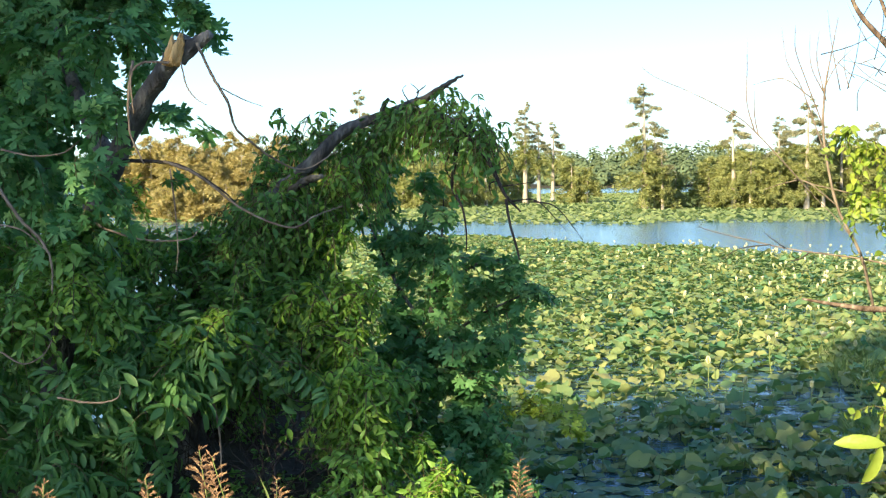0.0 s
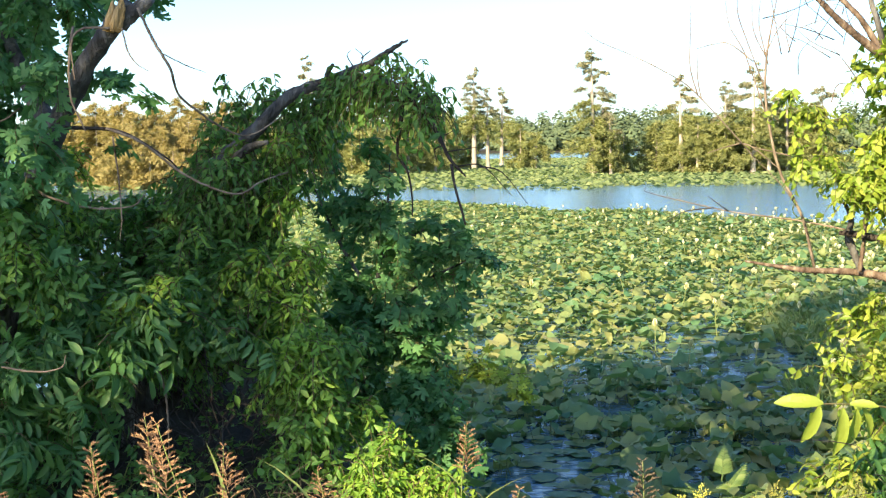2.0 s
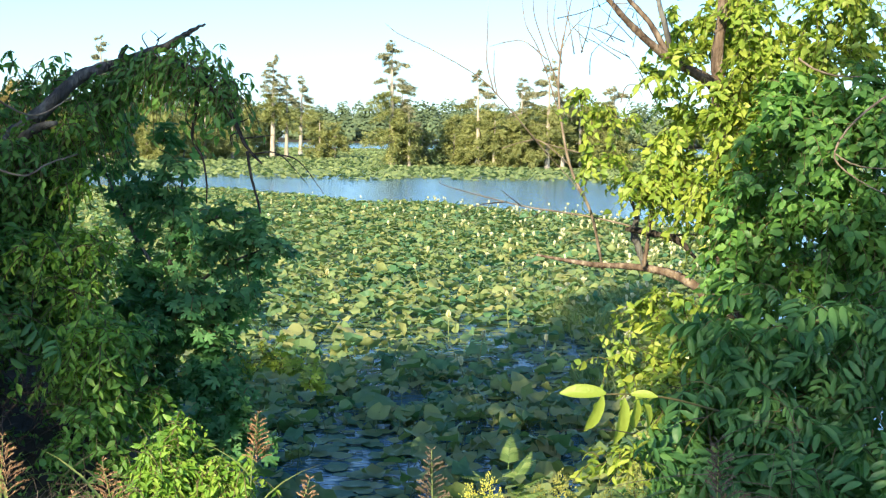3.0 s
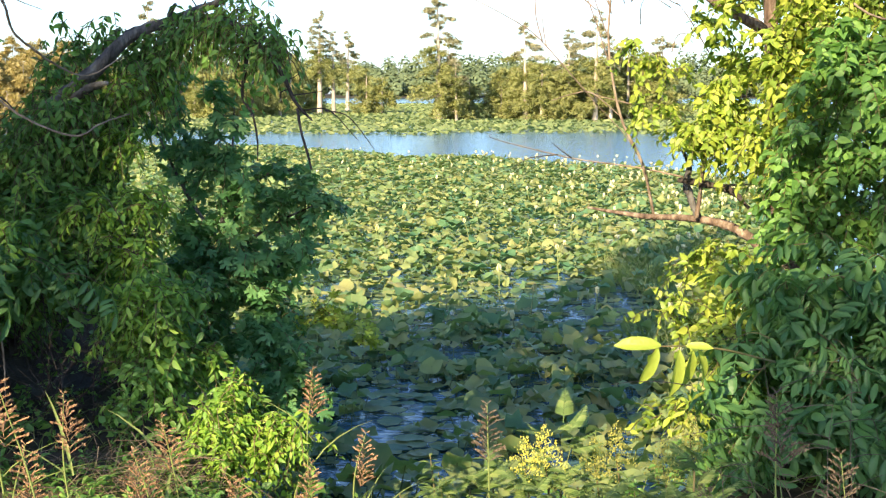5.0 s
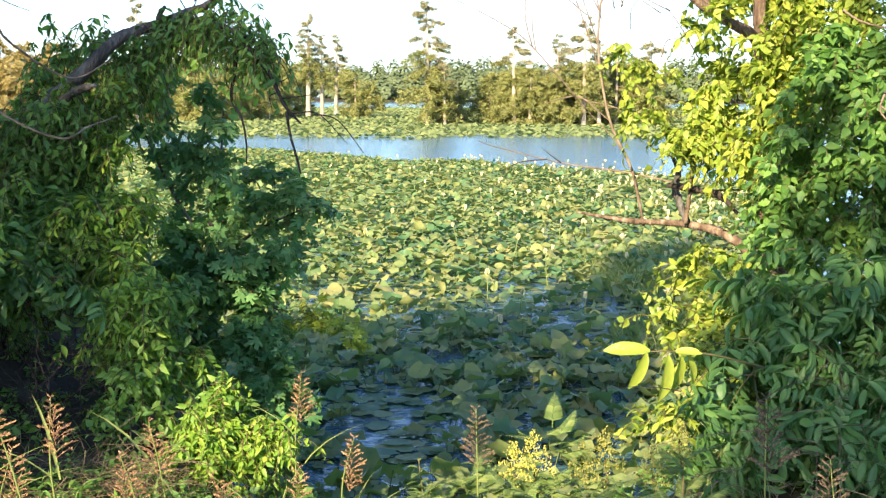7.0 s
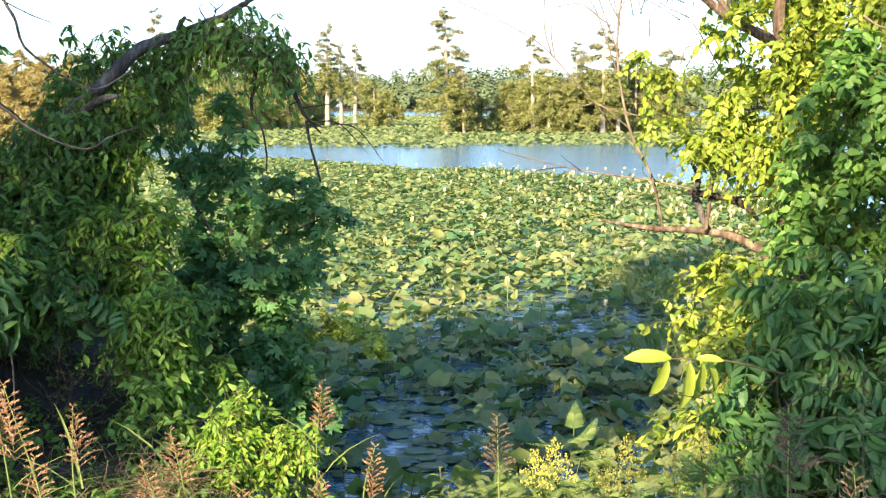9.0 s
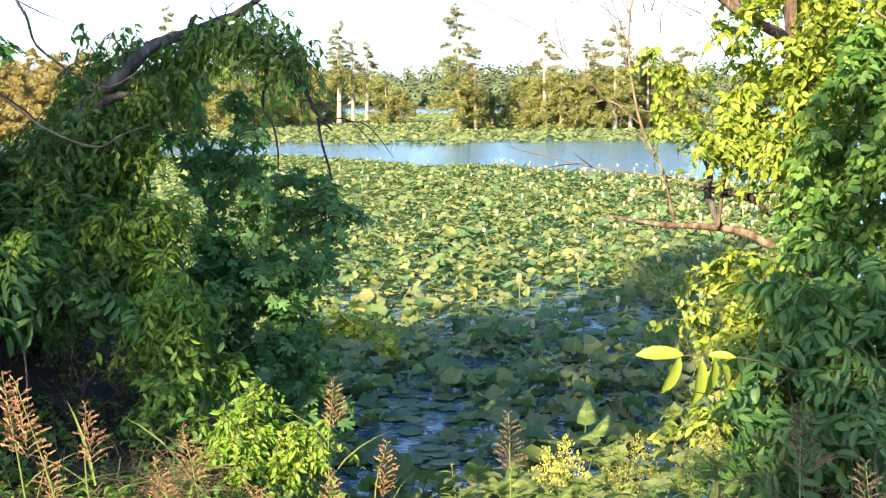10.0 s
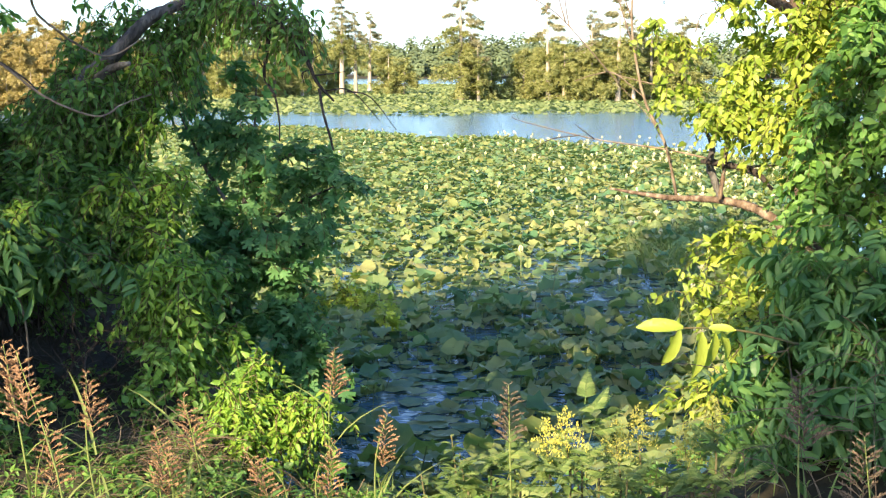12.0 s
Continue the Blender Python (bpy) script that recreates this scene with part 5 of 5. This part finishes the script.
def shore_shrubs():
    shrub = thing("shoreline_shrub", down((1.73, 5.80, 1.04)), "leafy green shrub with large compound leaves", "bush")
    # light_foliage and yellow_spray carry sunlight in their leaf colour.
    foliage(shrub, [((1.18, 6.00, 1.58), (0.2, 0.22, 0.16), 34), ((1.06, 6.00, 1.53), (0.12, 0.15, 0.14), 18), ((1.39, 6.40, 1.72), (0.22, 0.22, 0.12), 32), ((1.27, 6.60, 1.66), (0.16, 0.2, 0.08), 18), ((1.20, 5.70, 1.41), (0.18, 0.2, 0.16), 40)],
            OVATE, VINE_SUNLIT, 0.046, 0.13, 10, 0.7, name="light_foliage")
    foliage(shrub, [((1.64, 5.70, 1.71), (0.32, 0.3, 0.2), 26), ((1.98, 5.70, 1.66), (0.3, 0.3, 0.25), 26), ((1.42, 5.50, 1.45), (0.26, 0.3, 0.2), 22), ((1.76, 5.50, 1.40), (0.32, 0.3, 0.22), 24), ((1.87, 5.20, 1.28), (0.3, 0.3, 0.25), 22), ((1.49, 5.30, 1.19), (0.3, 0.3, 0.16), 20), ((1.24, 5.40, 1.23), (0.2, 0.25, 0.16), 16), ((2.30, 5.70, 1.59), (0.3, 0.3, 0.6), 26)],
            PINNATE, COMPOUND, 0.155, 0.18, 4, 0.8, name="compound_foliage")
    foliage(shrub, [((1.78, 6.20, 1.42), (0.4, 0.3, 0.35), 120), ((2.21, 6.20, 1.37), (0.4, 0.3, 0.4), 110), ((1.54, 6.30, 1.51), (0.25, 0.25, 0.25), 60), ((1.71, 5.90, 1.04), (0.5, 0.3, 0.25), 110), ((1.35, 6.00, 1.20), (0.2, 0.25, 0.25), 50)],
            OVATE, VINE, 0.052, 0.13, 10, 0.8, name="inner_foliage")
    foliage(shrub, [((0.84, 5.20, 1.25), (0.1, 0.06, 0.03), 10), ((0.98, 5.25, 1.26), (0.06, 0.06, 0.03), 6)], LANCE, VINE_SUNLIT, 0.05, 0.08, 8, 0.5, name="yellow_spray")
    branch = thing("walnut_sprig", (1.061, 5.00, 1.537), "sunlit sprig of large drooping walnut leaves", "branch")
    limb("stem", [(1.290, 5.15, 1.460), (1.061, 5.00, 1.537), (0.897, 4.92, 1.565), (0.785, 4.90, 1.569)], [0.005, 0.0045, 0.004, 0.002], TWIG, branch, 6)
    # Leaflets reuse the lit vine colour for the sun on them.
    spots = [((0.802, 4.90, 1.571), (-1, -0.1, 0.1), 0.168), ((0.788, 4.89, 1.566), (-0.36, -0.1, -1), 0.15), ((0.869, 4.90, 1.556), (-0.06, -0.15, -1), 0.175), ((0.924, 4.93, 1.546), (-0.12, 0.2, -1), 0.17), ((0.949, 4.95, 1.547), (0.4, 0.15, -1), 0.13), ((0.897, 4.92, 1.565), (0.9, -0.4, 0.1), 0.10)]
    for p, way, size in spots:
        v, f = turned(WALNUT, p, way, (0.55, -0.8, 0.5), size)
        part("leaflet", mesh_data("leaflet", local(v, branch), f, VINE_SUNLIT), branch)


shore_shrubs()


# ---- herbs and grasses on the bank ----
def seed_grass(top, height, panicle=0.2, mat=SEED, lean=(0, 0), label="tall grass with reddish feathery seed head", blades=3):
    base = (top[0] + lean[0], top[1] + lean[1], top[2] - height)
    g = ground_at(base[0], base[1])
    base = (base[0], base[1], g - 0.03)
    plant = thing("seed_grass", base, label, "grass", "seed grasses")
    t, b = np.array(top), np.array(base)
    t = t + np.array([rng.normal(0, 0.05), 0, rng.normal(0, 0.02)])
    mid = (t + b) / 2 + np.array([rng.normal(0, 0.03), 0, 0.05])
    limb("stem", [b, mid, t], [0.004, 0.0032, 0.0012], GRASS, plant, 5, 0.03)
    at, tip, up, lines = [], [], [], []
    down_way = unit(b - t)
    for k in range(11):
        u = k / 10
        c = t + down_way * panicle * u
        for j in range(2 if k < 2 else 4):
            ang = k * 2.1 + j * 2.1 + rng.normal(0, 0.4)
            ln = (0.022 + 0.062 * u ** 0.8) * rng.uniform(0.65, 1.25)
            out = unit(np.array([math.cos(ang), math.sin(ang), 0.95]))
            s = np.linspace(0, 1, 5)[:, None]
            line = c + out * ln * s - np.array([0, 0, 1]) * 0.3 * ln * s ** 2
            lines.append(line)
            for q in np.linspace(0.3, 1.0, max(5, int(ln / 0.0035))):
                w = q * 4
                m = min(3, int(w))
                at.append(line[m] + (line[m + 1] - line[m]) * (w - m) + rng.normal(0, 0.0012, 3))
                tip.append(unit(out + rng.normal(0, 0.25, 3)))
                up.append(unit(rng.normal(0, 1, 3)))
    v, f = place_leaves(SEEDLET, np.array(at), np.array(tip), np.array(up), rng.uniform(0.007, 0.012, len(at)))
    part("seeds", mesh_data("seeds", local(v, plant), f, mat), plant, kind="stuff")
    v, f = twig_mesh(lines, 0.0012)
    part("rays", mesh_data("rays", local(v, plant), f, mat), plant, kind="stuff")
    for _ in range(blades):
        u = rng.uniform(0.0, 0.6)
        a = rng.uniform(0, 6.28)
        v, f = turned(BLADE, b + (t - b) * u, (math.cos(a) * 0.7, math.sin(a) * 0.5, 0.8), (-math.cos(a), -math.sin(a), 0.7), rng.uniform(0.2, 0.42))
        part("blade", mesh_data("blade", local(v, plant), f, GRASS), plant)


for p, h, lean in (((-1.17, 3.40, 1.80), 1.0, (0.12, 0)), ((-1.19, 4.30, 1.52), 0.8, (0.0, 0)), ((-0.93, 4.60, 1.37), 0.7, (0.02, 0)), ((-0.33, 4.80, 1.29), 0.6, (0, 0)), ((-0.55, 5.40, 1.37), 0.8, (0, 0)), ((-0.50, 4.60, 1.22), 0.5, (0, 0)), ((-1.37, 3.90, 1.70), 0.7, (0.1, 0)), ((-1.54, 3.90, 1.64), 0.7, (0.02, 0)), ((-1.78, 3.80, 1.60), 0.7, (-0.1, 0)), ((-1.00, 4.40, 1.25), 0.5, (0, 0)), ((-1.07, 4.30, 1.30), 0.5, (0.1, 0)), ((-0.72, 4.60, 1.20), 0.5, (0.1, 0)), ((-1.27, 3.90, 1.48), 0.8, (0.05, 0))):
    seed_grass(p, h, lean=lean)
for p, h in (((0.94, 3.40, 1.74), 0.9), ((1.00, 3.30, 1.62), 0.9), ((0.16, 4.40, 1.47), 0.6)):
    seed_grass(p, h, mat=STRAW, label="grass with dull brown seed head", blades=2)


def goldenrod(top, height, bloom=True, spread=0.05, label="goldenrod with yellow plumes and narrow leaves"):
    base = (top[0], top[1], ground_at(top[0], top[1]) - 0.03)
    plant = thing("goldenrod", base, label, "wildflower", "goldenrods")
    t, b = np.array(top), np.array(base)
    limb("stem", [b, (t + b) / 2 + [0.02, 0, 0], t], [0.005, 0.004, 0.002], TWIG, plant, 6, 0.03)
    at, tip, up = [], [], []
    n = int((t - b)[2] / 0.012)
    for k in range(n):
        u = 0.15 + 0.85 * k / n
        a = k * 2.4 + rng.normal(0, 0.2)
        at.append(b + (t - b) * u)
        tip.append((math.cos(a), math.sin(a), 0.25 + rng.normal(0, 0.15)))
        up.append((0, 0, 1))
    v, f = place_leaves(LANCE, np.array(at), np.array(tip), np.array(up) + rng.normal(0, 0.1, (n, 3)), rng.uniform(0.07, 0.13, n) * np.linspace(1.1, 0.5, n))
    part("leaves", mesh_data("leaves", local(v, plant), f, HERB), plant, kind="stuff")
    if bloom:
        at, tip, up = [], [], []
        for k in range(22):
            u = k / 21
            a = k * 2.4
            reach = spread * 1.5 * (1 - u) ** 0.8 + 0.008
            foot = t + [0, 0, -0.06 + 0.15 * u]
            for q in np.linspace(0.1, 1, 8 + int(34 * (1 - u))):
                at.append(foot + np.array([math.cos(a) * reach * q, math.sin(a) * reach * q, reach * (0.8 * q - 0.9 * q * q)]) + rng.normal(0, 0.005, 3))
                tip.append((math.cos(a) * 0.4 + rng.normal(0, 0.4), math.sin(a) * 0.4 + rng.normal(0, 0.4), 1.0))
                up.append(rng.normal(0, 1, 3))
        v, f = place_leaves(OVATE_LOW, np.array(at), np.array(tip), np.array(up), rng.uniform(0.005, 0.011, len(at)))
        part("plume", mesh_data("plume", local(v, plant), f, GOLD if bloom is True else DULL_GOLD), plant, kind="stuff")


for p, bloom in (((0.28, 4.55, 1.22), True), ((0.35, 4.60, 1.25), True), ((0.62, 4.75, 1.22), "dull"), ((0.90, 4.80, 1.24), "dull"), ((0.54, 4.70, 1.18), "dull"), ((-0.05, 4.60, 1.24), False), ((-0.02, 4.55, 1.19), False), ((0.16, 4.70, 1.21), False), ((0.77, 4.60, 1.20), "dull"), ((-0.15, 4.40, 1.16), False)):
    goldenrod(p, 0.6, bloom, label="goldenrod with yellow plumes and narrow leaves" if bloom is True else "unopened greenish goldenrod with narrow leaves")


def fern_plant(centre, number, size, label="feathery green plant with finely divided leaves"):
    base = down(centre, 0.02)
    plant = thing("feathery_herb", base, label, "plant", "feathery herbs")
    c = np.array(centre)
    a = rng.uniform(0, 6.28, number)
    tip = np.stack([np.cos(a), np.sin(a), rng.uniform(0.1, 1.0, number)], 1)
    v, f = place_leaves(PINNATE_FINE, c + rng.normal(0, 0.05, (number, 3)), tip, np.stack([-np.cos(a), -np.sin(a), np.ones(number)], 1), rng.uniform(0.7, 1.2, number) * size)
    part("leaves", mesh_data("leaves", local(v, plant), f, HERB), plant, kind="stuff")
    limb("stem", [base, c], [0.006, 0.004], TWIG, plant, 6, steps=2)


for p, s in (((0.09, 4.55, 1.13), 0.16), ((0.19, 4.50, 1.12), 0.17), ((0.29, 4.40, 1.12), 0.16), ((0.42, 4.70, 1.23), 0.17), ((0.46, 4.50, 1.15), 0.15), ((0.55, 4.45, 1.13), 0.16), ((0.68, 4.40, 1.12), 0.15), ((0.88, 4.60, 1.18), 0.18), ((0.78, 4.45, 1.13), 0.16), ((0.01, 4.40, 1.10), 0.14), ((0.37, 4.60, 1.12), 0.15)):
    fern_plant(p, 9, s)


def bank_weeds():
    weeds = thing("bank_weeds", (0, 5, 0.9), "mixed green weeds covering the bank", "weeds", kind="stuff")
    n = 430
    x, y = rng.uniform(-3.2, 3.2, n), rng.uniform(5.2, 7.8, n)
    z = bank_height(x, y)
    ok = (z > 0.0) & ((x < -0.95) | (x > 0.25) | (y < 5.6))
    x, y, z = x[ok], y[ok], z[ok]
    blobs = [((a, b, c + 0.08), (0.08, 0.08, 0.1), 1) for a, b, c in zip(x, y, z)]
    foliage(weeds, blobs, OVATE, VINE, 0.045, 0.13, 9, 0.3, name="leaves")
    n = 600
    x, y = rng.uniform(-3.2, 3.2, n), rng.uniform(4.6, 6.2, n)
    a = rng.uniform(0, 6.28, n)
    at = np.stack([x, y, bank_height(x, y)], 1)
    v, f = place_leaves(BLADE, at, np.stack([np.cos(a) * 0.5, np.sin(a) * 0.5, np.ones(n)], 1), np.stack([-np.cos(a), -np.sin(a), np.full(n, 0.6)], 1), rng.uniform(0.1, 0.26, n))
    part("grass", mesh_data("grass", local(v, weeds), f, GRASS), weeds, kind="stuff")
    n = 520
    x, y = rng.uniform(-2.4, 0.1, n), rng.uniform(4.3, 5.5, n)
    foliage(weeds, [((a, b, c + 0.03), (0.05, 0.05, 0.05), 1) for a, b, c in zip(x, y, bank_height(x, y))], POINTED, VINE, 0.04, 0.09, 7, 0.3, name="low_leaves")
    straw = thing("dry_grass_litter", down((-1.20, 5.20, 1.02)), "heap of dry brown grass and twigs", "dry grass", kind="stuff")
    lines = []
    for _ in range(150):
        c = np.array((-1.18, 5.20, 0.99)) + rng.normal(0, 1, 3) * [0.11, 0.15, 0.06]
        way = unit(rng.normal(0, 1, 3) * [1, 0.8, 0.35]) * rng.uniform(0.1, 0.3)
        bend = rng.normal(0, 0.025, 3)
        lines.append([c + way * (s - 0.5) + bend * math.sin(3.1 * s) for s in np.linspace(0, 1, 5)])
    for _ in range(170):
        c = np.array((-1.73, 5.70, 0.88)) + rng.normal(0, 1, 3) * [0.2, 0.3, 0.05]
        way = unit(rng.normal(0, 1, 3) * [1, 0.8, 0.5]) * rng.uniform(0.1, 0.34)
        bend = rng.normal(0, 0.03, 3)
        lines.append([c + way * (s - 0.5) + bend * math.sin(3.1 * s) for s in np.linspace(0, 1, 5)])
    for _ in range(420):
        x, y = rng.uniform(-2.2, -0.4), rng.uniform(4.3, 5.6)
        c = np.array((x, y, ground_at(x, y) + rng.uniform(0.01, 0.08)))
        way = unit(rng.normal(0, 1, 3) * [1, 0.8, 0.5]) * rng.uniform(0.08, 0.26)
        bend = rng.normal(0, 0.025, 3)
        lines.append([c + way * (s - 0.5) + bend * math.sin(3.1 * s) for s in np.linspace(0, 1, 5)])
    v, f = twig_mesh(lines, 0.002)
    part("stalk_growth", mesh_data("stalk_growth", local(v, straw), f, STRAW), straw, kind="stuff")


bank_weeds()


def dry_stalks(centre, spread, number, label="tangle of dry brown weed stalks"):
    clump = thing("dry_weed_stalks", down(centre), label, "dry weeds", kind="stuff")
    lines = []
    for _ in range(number):
        x, y = centre[0] + rng.normal(0, spread), centre[1] + rng.normal(0, 0.15)
        g = ground_at(x, y)
        top = np.array([x + rng.normal(0, 0.2), y + rng.normal(0, 0.1), centre[2] + rng.normal(0, 0.12)])
        foot = np.array([x, y, g - 0.02])
        bend = rng.normal(0, 0.06, 3)
        main = [foot + (top - foot) * s + bend * math.sin(3.1 * s) for s in np.linspace(0, 1, 5)]
        lines.append(main)
        for _ in range(5):
            a = main[2] + (main[4] - main[2]) * rng.random()
            way = np.array([rng.normal(0, 0.14), rng.normal(0, 0.08), rng.uniform(0.0, 0.12)])
            lines.append([a + way * s - np.array([0, 0, 0.05 * s * s]) for s in np.linspace(0, 1, 5)])
    v, f = twig_mesh(lines, 0.0018)
    part("stalk_growth", mesh_data("stalk_growth", local(v, clump), f, STRAW), clump, kind="stuff")


def blade_tuft(foot, number, length, label="tuft of long arching green grass blades"):
    base = down(foot, 0.02)
    tuft = thing("grass_tuft", base, label, "grass", "grass tufts")
    for k in range(number):
        a = k * 2.4 + rng.normal(0, 0.3)
        reach, tall = length * rng.uniform(0.35, 0.7), length * rng.uniform(0.6, 1.0)
        q = np.linspace(0, 1, 9)[:, None]
        side = np.array([-math.sin(a), math.cos(a), 0.0])
        mid = np.array([math.cos(a), math.sin(a), 0]) * reach * q ** 1.4 + np.array([0, 0, 1]) * tall * (1.5 * q - 0.85 * q ** 2.2)
        w = 0.0065 * (1 - q ** 2.5)
        v = np.hstack([mid - side * w, mid - [0, 0, 0.002], mid + side * w]).reshape(-1, 3)
        f = [[3 * i + c, 3 * i + c + 1, 3 * i + c + 4, 3 * i + c + 3] for i in range(8) for c in (0, 1)]
        part("blade", mesh_data("blade", v, f, GRASS), tuft)


for p, n, ln in (((-1.30, 3.90, 1.23), 7, 0.62), ((-1.14, 4.20, 1.14), 6, 0.5), ((-0.95, 4.40, 1.07), 6, 0.42), ((-0.32, 4.50, 1.05), 5, 0.36), ((1.17, 4.00, 1.22), 5, 0.3)):
    blade_tuft(p, n, ln)
dry_stalks((1.13, 3.90, 1.61), 0.12, 5)
dry_stalks((1.12, 4.30, 1.33), 0.14, 4)


def sedge(centre, radius, number, height, label="sunlit clump of fine green sedge in the water"):
    clump = thing("sedge_clump", (centre[0], centre[1], 0), label, "sedge", kind="stuff")
    a = rng.uniform(0, 6.28, number)
    r = np.sqrt(rng.random(number)) 
    at = np.stack([np.cos(a) * r * radius[0], np.sin(a) * r * radius[1], np.full(number, -0.05)], 1)
    b = rng.uniform(0, 6.28, number)
    v, f = place_leaves(BLADE, at, np.stack([np.cos(b) * 0.3, np.sin(b) * 0.3, np.ones(number)], 1), np.stack([-np.cos(b), -np.sin(b), np.full(number, 0.4)], 1), height * rng.uniform(0.6, 1.2, number))
    part("blades", mesh_data("blades", v, f, GRASS), clump, kind="stuff")


sedge((3.41, 18.00, 0.33), (1.3, 3.2), 2400, 0.42)
sedge((2.95, 19.50, 0.23), (0.9, 2.6), 1300, 0.34)
sedge((2.63, 13.00, 0.76), (0.8, 1.6), 1500, 0.4)


# ---- unseen trees added behind the viewer to shade the bank ----
def crown_blobs(outline, y, step, radius, number, thin=()):
    """Leafy clumps on a loose grid inside an upright outline of (x, z) corners; the crown is airier at (x, z, radius, number)."""
    ring = np.array(outline)
    nxt = np.roll(ring, -1, axis=0)
    blobs = []
    for px in np.arange(ring[:, 0].min(), ring[:, 0].max() + step, step):
        for pz in np.arange(ring[:, 1].min(), ring[:, 1].max() + step, step):
            qx, qz = px + rng.uniform(-0.25, 0.25) * step, pz + rng.uniform(-0.25, 0.25) * step
            cross = (ring[:, 1] > qz) != (nxt[:, 1] > qz)
            with np.errstate(divide="ignore", invalid="ignore"):
                edge = ring[:, 0] + (qz - ring[:, 1]) / (nxt[:, 1] - ring[:, 1]) * (nxt[:, 0] - ring[:, 0])
            if np.sum(cross & (qx < edge)) % 2 == 0:
                continue
            blobs.append(((qx, y + rng.uniform(-0.12, 0.12), qz), (radius, radius * 0.7, radius), next((m for a, b, r, m in thin if math.hypot(qx - a, qz - b) < r), number)))
    return blobs


def shade_tree(place, blobs, label, forks):
    tree = thing("unseen_bank_tree", down(place), label, "tree", "bank trees")
    middle = np.mean([c for c, _, _ in blobs], axis=0)
    limb("trunk", [down(place), (place[0], place[1], 2.0), middle], [0.2, 0.16, 0.08], BARK, tree, 10)
    for k in np.linspace(0, len(blobs) - 1, forks).astype(int):
        c = blobs[k][0]
        limb("limb", [(place[0], place[1], 2.2), (np.array(c) + middle) / 2, c], [0.08, 0.05, 0.02], BARK, tree, 7)
    foliage(tree, blobs, OVATE, VINE, 0.24, 0.22, 8, 0.4, 0.2, twig=0.0, name="crown")


# Crown outlines and airy spots follow where shade and flecks should fall.
LEFT_CROWN = [(-13.37, 8.26), (-9.27, 8.26), (-8.07, 9.11), (-7.92, 9.66), (-7.42, 9.71), (-7.52, 11.16), (-8.12, 12.66), (-9.02, 14.46), (-9.97, 17.26), (-10.37, 16.96), (-10.47, 14.66), (-10.62, 13.56), (-10.92, 13.11), (-11.22, 12.61), (-11.87, 12.46), (-12.17, 12.16), (-13.37, 12.16)]
RIGHT_CROWN = [(-5.47, 7.66), (-1.57, 7.66), (-1.37, 11.46), (-4.67, 11.46), (-5.59, 10.96), (-5.69, 10.06), (-5.65, 8.86)]
shade_tree((-9.9, -9.0, 0.9), crown_blobs(LEFT_CROWN, -9.0, 0.42, 0.3, 10, [(-9.07, 10.66, 0.7, 3), (-8.57, 10.16, 0.5, 3), (-8.57, 11.26, 0.4, 3), (-9.67, 9.96, 0.35, 4)]), "unseen tall green tree added to shade the bush and lotus", 24)
shade_tree((-3.5, -9.0, 0.9), crown_blobs(RIGHT_CROWN, -9.0, 0.42, 0.3, 5, [(-5.07, 10.36, 0.85, 4), (-4.17, 10.46, 0.9, 4), (-2.87, 10.46, 1.1, 3)]), "unseen tall green tree added to shade the right bank", 14)
